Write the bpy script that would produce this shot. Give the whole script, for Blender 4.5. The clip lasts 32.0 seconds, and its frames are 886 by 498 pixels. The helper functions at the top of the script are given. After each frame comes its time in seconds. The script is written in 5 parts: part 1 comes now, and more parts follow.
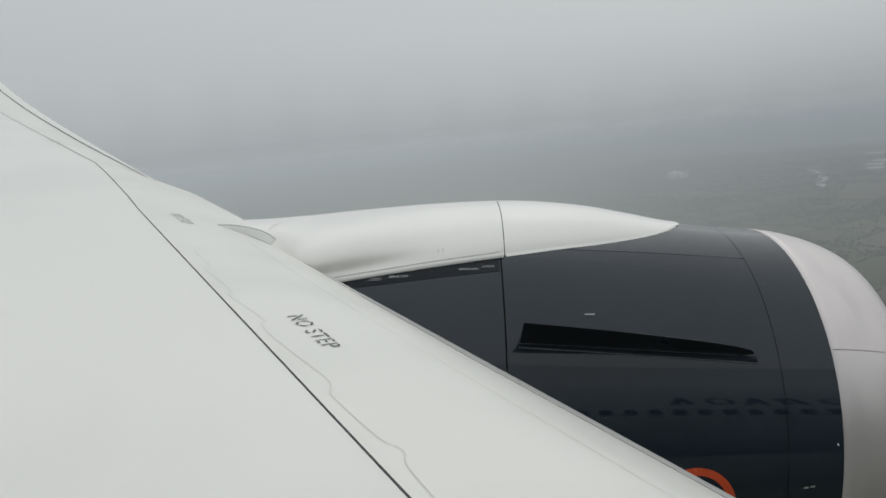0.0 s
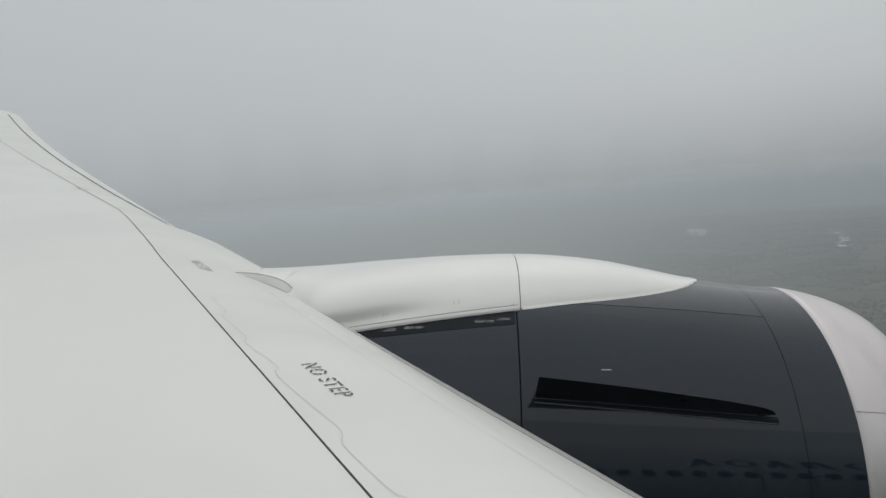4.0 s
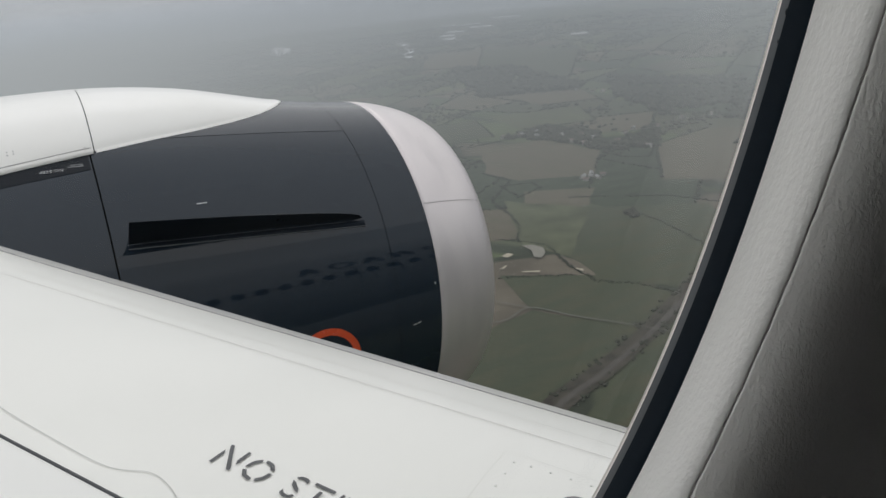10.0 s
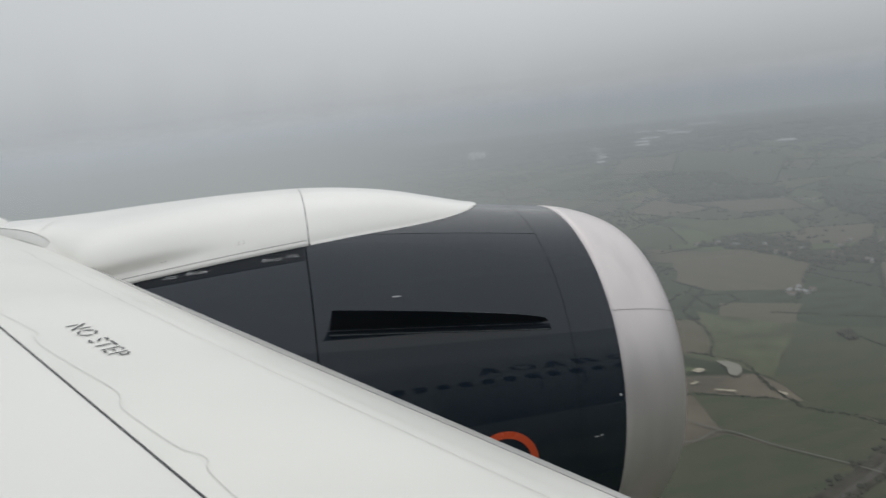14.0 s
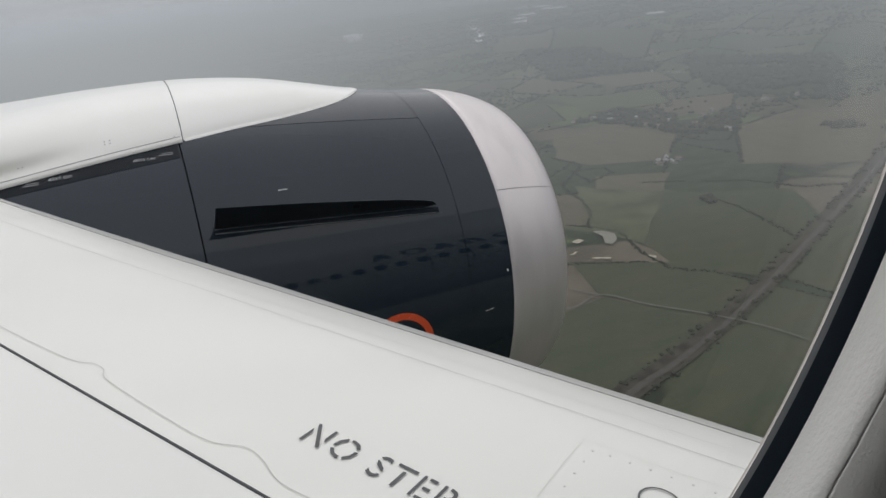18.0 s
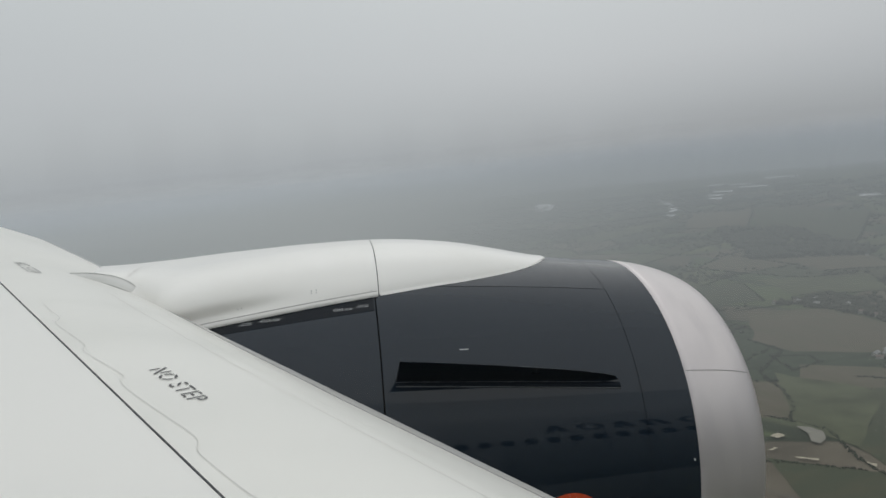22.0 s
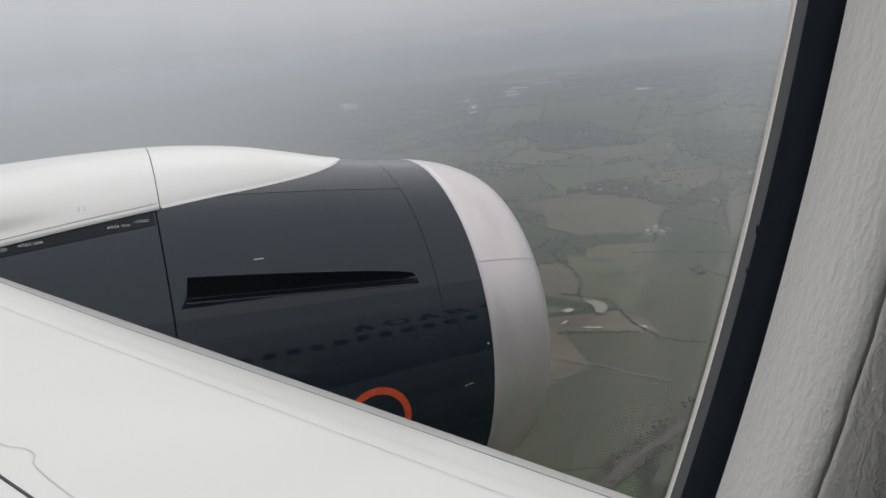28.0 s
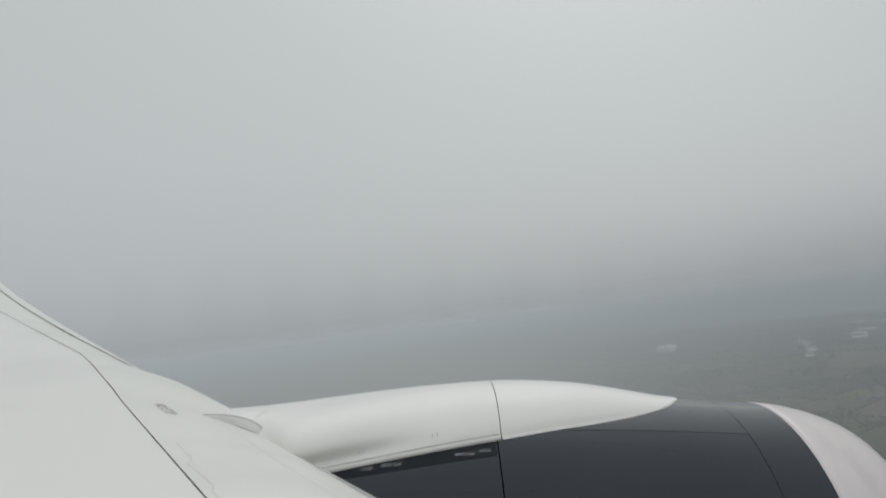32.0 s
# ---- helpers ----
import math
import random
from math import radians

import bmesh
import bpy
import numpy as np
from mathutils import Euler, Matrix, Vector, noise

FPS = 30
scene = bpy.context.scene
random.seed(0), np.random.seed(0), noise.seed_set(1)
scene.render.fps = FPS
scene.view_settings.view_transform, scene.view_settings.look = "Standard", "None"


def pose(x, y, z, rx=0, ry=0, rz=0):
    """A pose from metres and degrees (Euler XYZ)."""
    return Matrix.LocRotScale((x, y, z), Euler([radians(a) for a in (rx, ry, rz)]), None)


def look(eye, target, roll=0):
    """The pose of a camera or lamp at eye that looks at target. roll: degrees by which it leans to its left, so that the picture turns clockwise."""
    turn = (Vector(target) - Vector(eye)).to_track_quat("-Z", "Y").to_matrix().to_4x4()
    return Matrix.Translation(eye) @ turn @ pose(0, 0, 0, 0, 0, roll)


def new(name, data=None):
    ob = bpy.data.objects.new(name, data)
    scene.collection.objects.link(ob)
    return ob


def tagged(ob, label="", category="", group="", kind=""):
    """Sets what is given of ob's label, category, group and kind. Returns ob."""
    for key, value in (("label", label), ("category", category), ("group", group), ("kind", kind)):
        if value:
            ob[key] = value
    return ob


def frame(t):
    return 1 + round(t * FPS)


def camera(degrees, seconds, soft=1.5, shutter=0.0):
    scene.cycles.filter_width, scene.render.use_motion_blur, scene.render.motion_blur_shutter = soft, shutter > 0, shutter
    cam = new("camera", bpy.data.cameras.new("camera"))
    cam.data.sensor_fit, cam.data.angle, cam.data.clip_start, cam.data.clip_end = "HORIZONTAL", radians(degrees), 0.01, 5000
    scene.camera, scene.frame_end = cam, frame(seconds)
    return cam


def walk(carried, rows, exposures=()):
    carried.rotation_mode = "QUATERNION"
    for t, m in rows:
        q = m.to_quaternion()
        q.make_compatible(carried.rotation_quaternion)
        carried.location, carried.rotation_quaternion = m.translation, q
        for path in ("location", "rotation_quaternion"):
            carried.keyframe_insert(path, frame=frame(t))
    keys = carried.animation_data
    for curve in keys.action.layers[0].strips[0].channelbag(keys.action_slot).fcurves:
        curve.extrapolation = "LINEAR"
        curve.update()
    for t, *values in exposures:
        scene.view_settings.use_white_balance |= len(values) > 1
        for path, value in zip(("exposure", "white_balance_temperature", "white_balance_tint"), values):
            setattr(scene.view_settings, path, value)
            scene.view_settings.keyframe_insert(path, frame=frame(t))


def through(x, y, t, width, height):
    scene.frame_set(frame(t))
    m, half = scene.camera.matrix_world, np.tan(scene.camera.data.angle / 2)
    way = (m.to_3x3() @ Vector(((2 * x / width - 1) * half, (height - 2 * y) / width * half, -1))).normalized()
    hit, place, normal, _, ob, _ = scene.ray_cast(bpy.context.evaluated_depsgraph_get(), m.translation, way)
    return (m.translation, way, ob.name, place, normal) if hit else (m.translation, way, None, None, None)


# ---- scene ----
# ================= camera and its walk =================
cam = camera(64.86, 32.0, soft=1.5, shutter=0.3)

# The aircraft is built in its own axes: x forward, y outboard to port, z up through the engine.
# LEVEL turns those axes so that the ground below lies level.
TILT = Vector((-0.0948, 0.0160, 0.9954))
LEVEL = TILT.rotation_difference(Vector((0, 0, 1))).to_matrix().to_4x4()


def aim(x, y, z, yaw, pitch, roll):
    """A pose in aircraft axes: yaw from straight outboard towards the nose, pitch up, roll, in degrees."""
    a, b = radians(yaw), radians(pitch)
    eye = Vector((x, y, z))
    way = Vector((math.sin(a) * math.cos(b), math.cos(a) * math.cos(b), math.sin(b)))
    return LEVEL @ look(eye, eye + way, roll)


# seconds, eye (m), yaw, pitch, roll (degrees)
ROWS = [
    (0, -3.065, -6.877, 2.833, -0.44, -9.86, -0.43), (0.5, -3.068, -6.875, 2.830, -0.97, -5.99, -0.55), (1, -3.066, -6.877, 2.831, -1.36, -0.01, -0.41),
    (1.5, -3.066, -6.878, 2.833, -1.56, 2.65, -0.17), (2, -3.044, -6.861, 2.823, -1.86, -5.64, 0.11), (2.5, -3.049, -6.887, 2.826, -1.80, -6.24, 0.40),
    (3, -3.052, -6.895, 2.820, -1.84, -5.75, 0.45), (3.5, -3.056, -6.894, 2.819, -1.82, -5.47, 0.51), (5.5, -3.068, -6.889, 2.823, -1.04, -5.57, -0.62),
    (6, -3.069, -6.882, 2.824, 2.09, -8.35, -2.50), (6.5, -3.061, -6.877, 2.815, 6.04, -10.43, -2.28), (7, -3.045, -6.874, 2.820, 13.31, -12.09, -0.88),
    (7.5, -3.044, -6.885, 2.819, 18.64, -13.58, -0.30), (8, -3.031, -6.886, 2.807, 21.32, -16.74, -0.10), (8.5, -3.029, -6.886, 2.806, 23.85, -17.87, 0.47),
    (9, -3.019, -6.896, 2.810, 26.04, -18.41, 0.91), (9.5, -3.016, -6.885, 2.795, 28.90, -18.81, 0.77), (10, -2.985, -6.885, 2.824, 30.66, -19.70, -0.48),
    (10.5, -2.984, -6.879, 2.814, 31.26, -19.44, -0.19), (11, -2.997, -6.878, 2.812, 30.23, -19.67, -0.70), (11.5, -3.011, -6.892, 2.800, 24.57, -19.11, -1.98),
    (12, -3.021, -6.892, 2.812, 21.00, -18.76, -1.88), (12.5, -3.053, -6.889, 2.831, 11.09, -16.43, -1.41), (13, -3.070, -6.874, 2.834, 4.63, -12.15, -0.72),
    (13.5, -3.054, -6.875, 2.834, 6.44, -11.61, -0.07), (14, -3.015, -6.875, 2.840, 15.26, -11.27, -1.03), (14.5, -3.004, -6.883, 2.835, 19.37, -12.94, -2.49),
    (16.5, -2.976, -6.915, 2.862, 25.06, -17.43, -2.56), (17, -2.877, -6.838, 2.845, 26.67, -20.12, -3.02), (17.5, -3.023, -6.894, 2.843, 27.04, -20.09, -2.29),
    (18, -3.032, -6.894, 2.849, 24.61, -20.80, -2.06), (18.5, -3.030, -6.889, 2.838, 24.03, -20.71, -1.09), (19, -3.033, -6.898, 2.854, 18.57, -17.44, -1.43),
    (19.5, -3.030, -6.906, 2.856, 10.29, -16.72, -2.54), (20, -3.034, -6.907, 2.861, 8.59, -15.94, -2.37), (20.5, -3.035, -6.894, 2.857, 7.14, -9.62, -2.45),
    (21, -3.039, -6.892, 2.862, 7.18, -7.93, -1.64), (21.5, -3.034, -6.891, 2.862, 8.65, -7.37, -1.02), (22, -3.045, -6.894, 2.865, 9.87, -7.03, -0.70),
    (22.5, -3.042, -6.889, 2.864, 10.13, -6.85, -0.73), (23, -3.045, -6.887, 2.859, 10.27, -6.68, -0.82), (23.5, -3.047, -6.891, 2.861, 10.55, -6.59, -0.64),
    (24, -3.051, -6.899, 2.862, 10.71, -6.35, -0.36), (24.5, -3.044, -6.903, 2.859, 10.53, -6.32, -0.34), (26.5, -3.008, -6.895, 2.864, 18.69, -7.33, -0.21),
    (27, -2.992, -6.904, 2.869, 19.30, -9.64, -0.83), (27.5, -2.992, -6.889, 2.886, 23.92, -13.75, -0.79), (28, -2.899, -6.845, 2.857, 25.53, -15.33, -0.94),
    (28.5, -3.005, -6.912, 2.890, 25.86, -15.47, -1.14), (29, -3.020, -6.915, 2.881, 23.80, -14.77, -2.07), (29.5, -3.032, -6.897, 2.859, 17.02, -11.31, -3.29),
    (30, -3.035, -6.855, 2.844, 7.03, -8.75, -4.49), (30.5, -3.052, -6.842, 2.834, 2.49, -6.51, -4.82), (31, -3.071, -6.838, 2.831, 1.53, -3.88, -3.93),
    (31.5, -3.093, -6.841, 2.832, 1.15, -1.43, -2.69), (32, -3.092, -6.843, 2.831, 0.81, 4.88, -2.00),
]
# seconds, stops, white balance: the camera brightens and warms as it looks down at the ground
EXPOSURES = [(0, 0.05, 6430, 10), (1, 0.03, 6430, 10), (2, -0.06, 6430, 10), (5.5, 0.0, 6430, 10), (6.5, 0.06, 6430, 10), (7, 0.15, 6400, 10.5), (8, 0.26, 6430, 13.5), (12, 0.22, 6430, 13), (13, 0.20, 6430, 11), (14.5, 0.2, 6430, 13), (17, 0.24, 6430, 15), (18, 0.22, 6430, 14.5),
             (20, 0.2, 6430, 12), (21, 0.06, 6430, 11), (24, 0.03, 6430, 11), (26.5, 0.12, 6430, 12.5), (28, 0.22, 6430, 15), (30, 0.2, 6430, 12), (31, 0.05, 6430, 10), (32, -0.06, 6430, 10)]
walk(cam, [(t, aim(*row)) for t, *row in ROWS], EXPOSURES)

# ================= world, sun =================
world = bpy.data.worlds.new("overcast_sky")
scene.world = world
world.use_nodes = True
wn, wl = world.node_tree.nodes, world.node_tree.links
wn.clear()
w_out = wn.new("ShaderNodeOutputWorld")
w_bg = wn.new("ShaderNodeBackground")
w_sky = wn.new("ShaderNodeTexSky")
w_sky.sky_type = "NISHITA"
w_sky.sun_disc = False
w_sky.sun_elevation = radians(48)
w_sky.sun_rotation = radians(20)
w_sky.dust_density = 6.0
w_hsv = wn.new("ShaderNodeHueSaturation")
w_hsv.inputs["Saturation"].default_value = 0.15
w_hsv.inputs["Value"].default_value = 0.08
w_tc = wn.new("ShaderNodeTexCoord")
w_sep = wn.new("ShaderNodeSeparateXYZ")
w_ramp = wn.new("ShaderNodeValToRGB")
w_noise = wn.new("ShaderNodeTexNoise")
w_noise.inputs["Scale"].default_value = 1.1
w_noise.inputs["Detail"].default_value = 3.0
w_map = wn.new("ShaderNodeMapping")
w_map.inputs["Scale"].default_value = (1.0, 1.0, 1.5)
w_add = wn.new("ShaderNodeMath")
w_add.operation = "MULTIPLY_ADD"
w_add.inputs[1].default_value = 0.06
w_mix = wn.new("ShaderNodeMixRGB")
w_mix.inputs["Fac"].default_value = 0.12
w_clear = wn.new("ShaderNodeValToRGB")
for ramp, tones in ((w_ramp, ((0.50, (0.40, 0.425, 0.44)), (0.53, (0.45, 0.475, 0.485)), (0.57, (0.505, 0.53, 0.54)), (0.63, (0.545, 0.575, 0.58)), (0.72, (0.57, 0.60, 0.60)))),
                    (w_clear, ((0.492, (0.345, 0.361, 0.370)), (0.51, (0.385, 0.402, 0.411)), (0.535, (0.44, 0.46, 0.472)), (0.565, (0.50, 0.52, 0.53)), (0.63, (0.545, 0.575, 0.58)), (0.72, (0.57, 0.60, 0.60))))):
    stops = ramp.color_ramp.elements
    stops[0].position, stops[0].color = 0.0, (0.20, 0.21, 0.215, 1)
    stops[1].position, stops[1].color = 1.0, (0.74, 0.77, 0.78, 1)
    for at, tone in tones:
        e = stops.new(at)
        e.color = (*tone, 1)
# the mist hangs thicker abeam and behind than ahead
w_side = wn.new("ShaderNodeMapRange")
w_side.interpolation_type = "SMOOTHSTEP"
w_side.inputs["From Min"].default_value, w_side.inputs["From Max"].default_value = -0.1, 0.6
w_both = wn.new("ShaderNodeMixRGB")
wl.new(w_sep.outputs["X"], w_side.inputs["Value"])
wl.new(w_side.outputs[0], w_both.inputs["Fac"])
wl.new(w_ramp.outputs["Color"], w_both.inputs["Color1"])
wl.new(w_clear.outputs["Color"], w_both.inputs["Color2"])
w_half = wn.new("ShaderNodeMath")
w_half.operation = "MULTIPLY_ADD"
w_half.inputs[1].default_value = 0.5
w_half.inputs[2].default_value = 0.47
wl.new(w_tc.outputs["Generated"], w_sep.inputs[0])
wl.new(w_tc.outputs["Generated"], w_map.inputs["Vector"])
wl.new(w_map.outputs[0], w_noise.inputs["Vector"])
wl.new(w_sep.outputs["Z"], w_half.inputs[0])
wl.new(w_noise.outputs["Fac"], w_add.inputs[0])
wl.new(w_half.outputs[0], w_add.inputs[2])
wl.new(w_add.outputs[0], w_ramp.inputs["Fac"])
wl.new(w_add.outputs[0], w_clear.inputs["Fac"])
wl.new(w_sky.outputs[0], w_hsv.inputs["Color"])
wl.new(w_both.outputs[0], w_mix.inputs["Color1"])
wl.new(w_hsv.outputs["Color"], w_mix.inputs["Color2"])
wl.new(w_mix.outputs[0], w_bg.inputs["Color"])
w_bg.inputs["Strength"].default_value = 1.0
wl.new(w_bg.outputs[0], w_out.inputs[0])

sun = new("sun", bpy.data.lights.new("sun", "SUN"))
sun.data.energy = 0.5
sun.data.angle = radians(120)
sun.data.color = (1.0, 0.97, 0.92)
sun.matrix_world = look((0, 0, 60), (-18, -14, 0))


# ================= materials =================
def node_mat(name, base, rough=0.5, metal=0.0, spots=0.06, scale=3.0, fine=60.0, bump=0.0, coat=0.0, tint=None, rough_var=0.06, spec=0.5, streak=None):
    """A surface with broad stains, fine grain and a little relief. base: RGB; tint: a second RGB that the stains lean to."""
    m = bpy.data.materials.new(name)
    m.use_nodes = True
    n, l = m.node_tree.nodes, m.node_tree.links
    p = n["Principled BSDF"]
    p.inputs["Metallic"].default_value = metal
    p.inputs["Coat Weight"].default_value = coat
    p.inputs["Coat Roughness"].default_value = 0.04
    p.inputs["Specular IOR Level"].default_value = spec
    tc = n.new("ShaderNodeTexCoord")
    vec = tc.outputs["Object"]
    if streak:
        mp = n.new("ShaderNodeMapping")
        mp.inputs["Scale"].default_value = streak
        l.new(vec, mp.inputs["Vector"])
        vec = mp.outputs[0]
    big = n.new("ShaderNodeTexNoise")
    big.inputs["Scale"].default_value, big.inputs["Detail"].default_value = scale, 5.0
    small = n.new("ShaderNodeTexNoise")
    small.inputs["Scale"].default_value, small.inputs["Detail"].default_value = fine, 3.0
    l.new(vec, big.inputs["Vector"])
    l.new(tc.outputs["Object"], small.inputs["Vector"])
    mix = n.new("ShaderNodeMixRGB")
    dark = tint or tuple(c * (1 - spots * 2.5) for c in base)
    mix.inputs["Color1"].default_value = (*base, 1)
    mix.inputs["Color2"].default_value = (*dark, 1)
    ramp = n.new("ShaderNodeMapRange")
    ramp.inputs["From Min"].default_value, ramp.inputs["From Max"].default_value = 0.42, 0.72
    l.new(big.outputs["Fac"], ramp.inputs["Value"])
    l.new(ramp.outputs[0], mix.inputs["Fac"])
    grain = n.new("ShaderNodeMixRGB")
    grain.blend_type = "OVERLAY"
    grain.inputs["Fac"].default_value = spots
    l.new(mix.outputs[0], grain.inputs["Color1"])
    l.new(small.outputs["Fac"], grain.inputs["Color2"])
    l.new(grain.outputs[0], p.inputs["Base Color"])
    rr = n.new("ShaderNodeMapRange")
    rr.inputs["To Min"].default_value, rr.inputs["To Max"].default_value = max(0.02, rough - rough_var), rough + rough_var
    l.new(big.outputs["Fac"], rr.inputs["Value"])
    l.new(rr.outputs[0], p.inputs["Roughness"])
    if bump:
        b = n.new("ShaderNodeBump")
        b.inputs["Strength"].default_value, b.inputs["Distance"].default_value = 0.5, bump
        l.new(small.outputs["Fac"], b.inputs["Height"])
        l.new(b.outputs[0], p.inputs["Normal"])
    return m


WHITE = node_mat("white_paint", (0.812, 0.802, 0.770), 0.32, spots=0.025, scale=0.7, fine=9, tint=(0.752, 0.745, 0.718), streak=(1, 0.6, 1))
SLAT = node_mat("slat_white_paint", (0.80, 0.79, 0.748), 0.30, spots=0.03, scale=0.9, fine=14, tint=(0.725, 0.72, 0.68), streak=(0.6, 1.4, 1))
PYLON = node_mat("pylon_white_paint", (0.875, 0.86, 0.83), 0.22, spots=0.03, scale=1.2, fine=16, tint=(0.83, 0.815, 0.78))
NOSE = node_mat("leading_edge_grey", (0.695, 0.683, 0.652), 0.24, spots=0.05, scale=2.5, fine=40, tint=(0.60, 0.595, 0.595))
BLACK = node_mat("nacelle_black_paint", (0.0085, 0.0165, 0.0275), 0.035, spots=0.05, scale=1.5, fine=30, spec=0.43, tint=(0.0115, 0.020, 0.031), rough_var=0.012, streak=(0.5, 1, 1))
# light grey colour that imitates the glints along the strake's edges
STRAKE_EDGE = node_mat("strake_edge_glint", (0.15, 0.16, 0.175), 0.35, spots=0.1, scale=12, fine=60)
STRAKE = node_mat("strake_black_paint", (0.011, 0.016, 0.024), 0.30, spots=0.04, scale=3, fine=40, spec=0.06)
BAND = node_mat("matt_black_band", (0.008, 0.011, 0.016), 0.26, spec=0.15, spots=0.04, scale=4, fine=40)
LIP = node_mat("brushed_lip_metal", (0.66, 0.615, 0.615), 0.36, metal=0.6, spots=0.03, scale=1.6, fine=80, tint=(0.60, 0.56, 0.565), streak=(3, 1, 1))
LIP_DARK = node_mat("lip_joint", (0.20, 0.19, 0.19), 0.5, spots=0.03)
GAP = node_mat("dark_joint_rubber", (0.045, 0.048, 0.052), 0.6, spots=0.05, scale=6)
# near-black colour puts the deep shade into the cowl joints
DEEP = node_mat("shadowed_structure", (0.006, 0.007, 0.008), 0.8, spots=0.05, scale=6)
SEALANT = node_mat("sealant_line", (0.36, 0.36, 0.34), 0.6, spots=0.05, scale=8)
BEAD = node_mat("sealant_bead_grey", (0.54, 0.54, 0.51), 0.55, spots=0.05, scale=8)
PALE_SEAL = node_mat("pale_sealant", (0.655, 0.65, 0.615), 0.55, spots=0.05, scale=8)
SEAM_BROWN = node_mat("brown_seam_sealant", (0.36, 0.33, 0.29), 0.6, spots=0.12, scale=20)
STENCIL = node_mat("stencil_dark_grey", (0.085, 0.087, 0.091), 0.5, spots=0.08, scale=14)
# lighter grey, picked so the farthest lettering looks right from the camera
STENCIL_PALE = node_mat("pale_stencil_grey", (0.23, 0.232, 0.235), 0.5, spots=0.08, scale=14)
PLACARD = node_mat("placard_white", (0.82, 0.83, 0.84), 0.5, spots=0.04, scale=14)
PLACARD_DIM = node_mat("placard_small_print", (0.30, 0.31, 0.32), 0.5, spots=0.3, scale=90, fine=300)
ORANGE = node_mat("orange_red_paint", (0.72, 0.085, 0.022), 0.28, spots=0.04, scale=5, coat=0.3)
SCREW = node_mat("fastener_metal", (0.42, 0.42, 0.41), 0.4, metal=0.6, spots=0.05)
CAP = node_mat("grey_fairing_paint", (0.78, 0.775, 0.755), 0.42, spots=0.04, scale=3)
DUCT = node_mat("inlet_liner", (0.22, 0.22, 0.23), 0.5, spots=0.05, scale=6)
FAN = node_mat("fan_blade_titanium", (0.12, 0.12, 0.13), 0.35, metal=0.8)
SKIN = node_mat("fuselage_white_paint", (0.62, 0.635, 0.635), 0.3, spots=0.03, scale=0.6, fine=9)
TITLE = node_mat("title_dark_paint", (0.020, 0.022, 0.026), 0.3)
GLAZE_DARK = node_mat("dark_window_glass", (0.012, 0.014, 0.017), 0.15)
RUBBER = node_mat("window_seal_rubber", (0.012, 0.021, 0.032), 0.34, spots=0.08, scale=20, fine=200, bump=0.0004)


def acrylic(name, base, through, rough):
    """Milky acrylic that lets daylight shine through it."""
    m = node_mat(name, base, rough, spots=0.06, scale=60)
    n, l = m.node_tree.nodes, m.node_tree.links
    mix, tr = n.new("ShaderNodeMixShader"), n.new("ShaderNodeBsdfTranslucent")
    tr.inputs["Color"].default_value = (*base, 1)
    mix.inputs["Fac"].default_value = through
    l.new(n["Principled BSDF"].outputs[0], mix.inputs[1])
    l.new(tr.outputs[0], mix.inputs[2])
    l.new(mix.outputs[0], n["Material Output"].inputs["Surface"])
    return m


BEVEL = acrylic("pane_edge_plastic", (0.25, 0.26, 0.275), 0.38, 0.10)
EDGE = acrylic("pane_rim_bright", (0.90, 0.86, 0.81), 0.75, 0.3)
LINING = node_mat("cabin_lining", (0.72, 0.71, 0.68), 0.6, spots=0.03, scale=4)
CARPET = node_mat("cabin_carpet", (0.12, 0.12, 0.13), 0.9, spots=0.2, scale=30)


def leather_mat(name, base, tint, stretch, pores, relief, creased):
    """Vinyl over the window panel: fine pores, and where it is creased a net of leathery folds."""
    m = node_mat(name, base, 0.42, spots=0.03, scale=9, fine=900, tint=tint)
    n, l = m.node_tree.nodes, m.node_tree.links
    p = n["Principled BSDF"]
    tc, mp, warp, push = n.new("ShaderNodeTexCoord"), n.new("ShaderNodeMapping"), n.new("ShaderNodeTexNoise"), n.new("ShaderNodeVectorMath")
    mp.inputs["Scale"].default_value = (1.0, 1.0, stretch)
    warp.inputs["Scale"].default_value, warp.inputs["Detail"].default_value = 330, 3.0
    push.operation = "MULTIPLY_ADD"
    push.inputs[1].default_value = (0.0065, 0.0065, 0.0065)
    pebble, fold, band, both = n.new("ShaderNodeTexNoise"), n.new("ShaderNodeTexVoronoi"), n.new("ShaderNodeMapRange"), n.new("ShaderNodeMath")
    pebble.inputs["Scale"].default_value, pebble.inputs["Detail"].default_value = pores, 2.5
    fold.feature = "DISTANCE_TO_EDGE"
    fold.inputs["Scale"].default_value = 560
    band.interpolation_type = "SMOOTHSTEP"
    band.inputs["From Min"].default_value, band.inputs["From Max"].default_value = 0.0, 0.42
    band.inputs["To Min"].default_value, band.inputs["To Max"].default_value = 0.0, creased
    l.new(tc.outputs["Object"], mp.inputs["Vector"])
    l.new(mp.outputs[0], warp.inputs["Vector"])
    l.new(warp.outputs["Color"], push.inputs[0])
    l.new(mp.outputs[0], push.inputs[2])
    l.new(mp.outputs[0], pebble.inputs["Vector"])
    l.new(push.outputs[0], fold.inputs["Vector"])
    l.new(fold.outputs["Distance"], band.inputs["Value"])
    both.operation = "ADD"
    l.new(band.outputs[0], both.inputs[0])
    l.new(pebble.outputs["Fac"], both.inputs[1])
    b = n.new("ShaderNodeBump")
    b.inputs["Strength"].default_value, b.inputs["Distance"].default_value = relief, 0.0007
    l.new(both.outputs[0], b.inputs["Height"])
    l.new(b.outputs[0], p.inputs["Normal"])
    return m


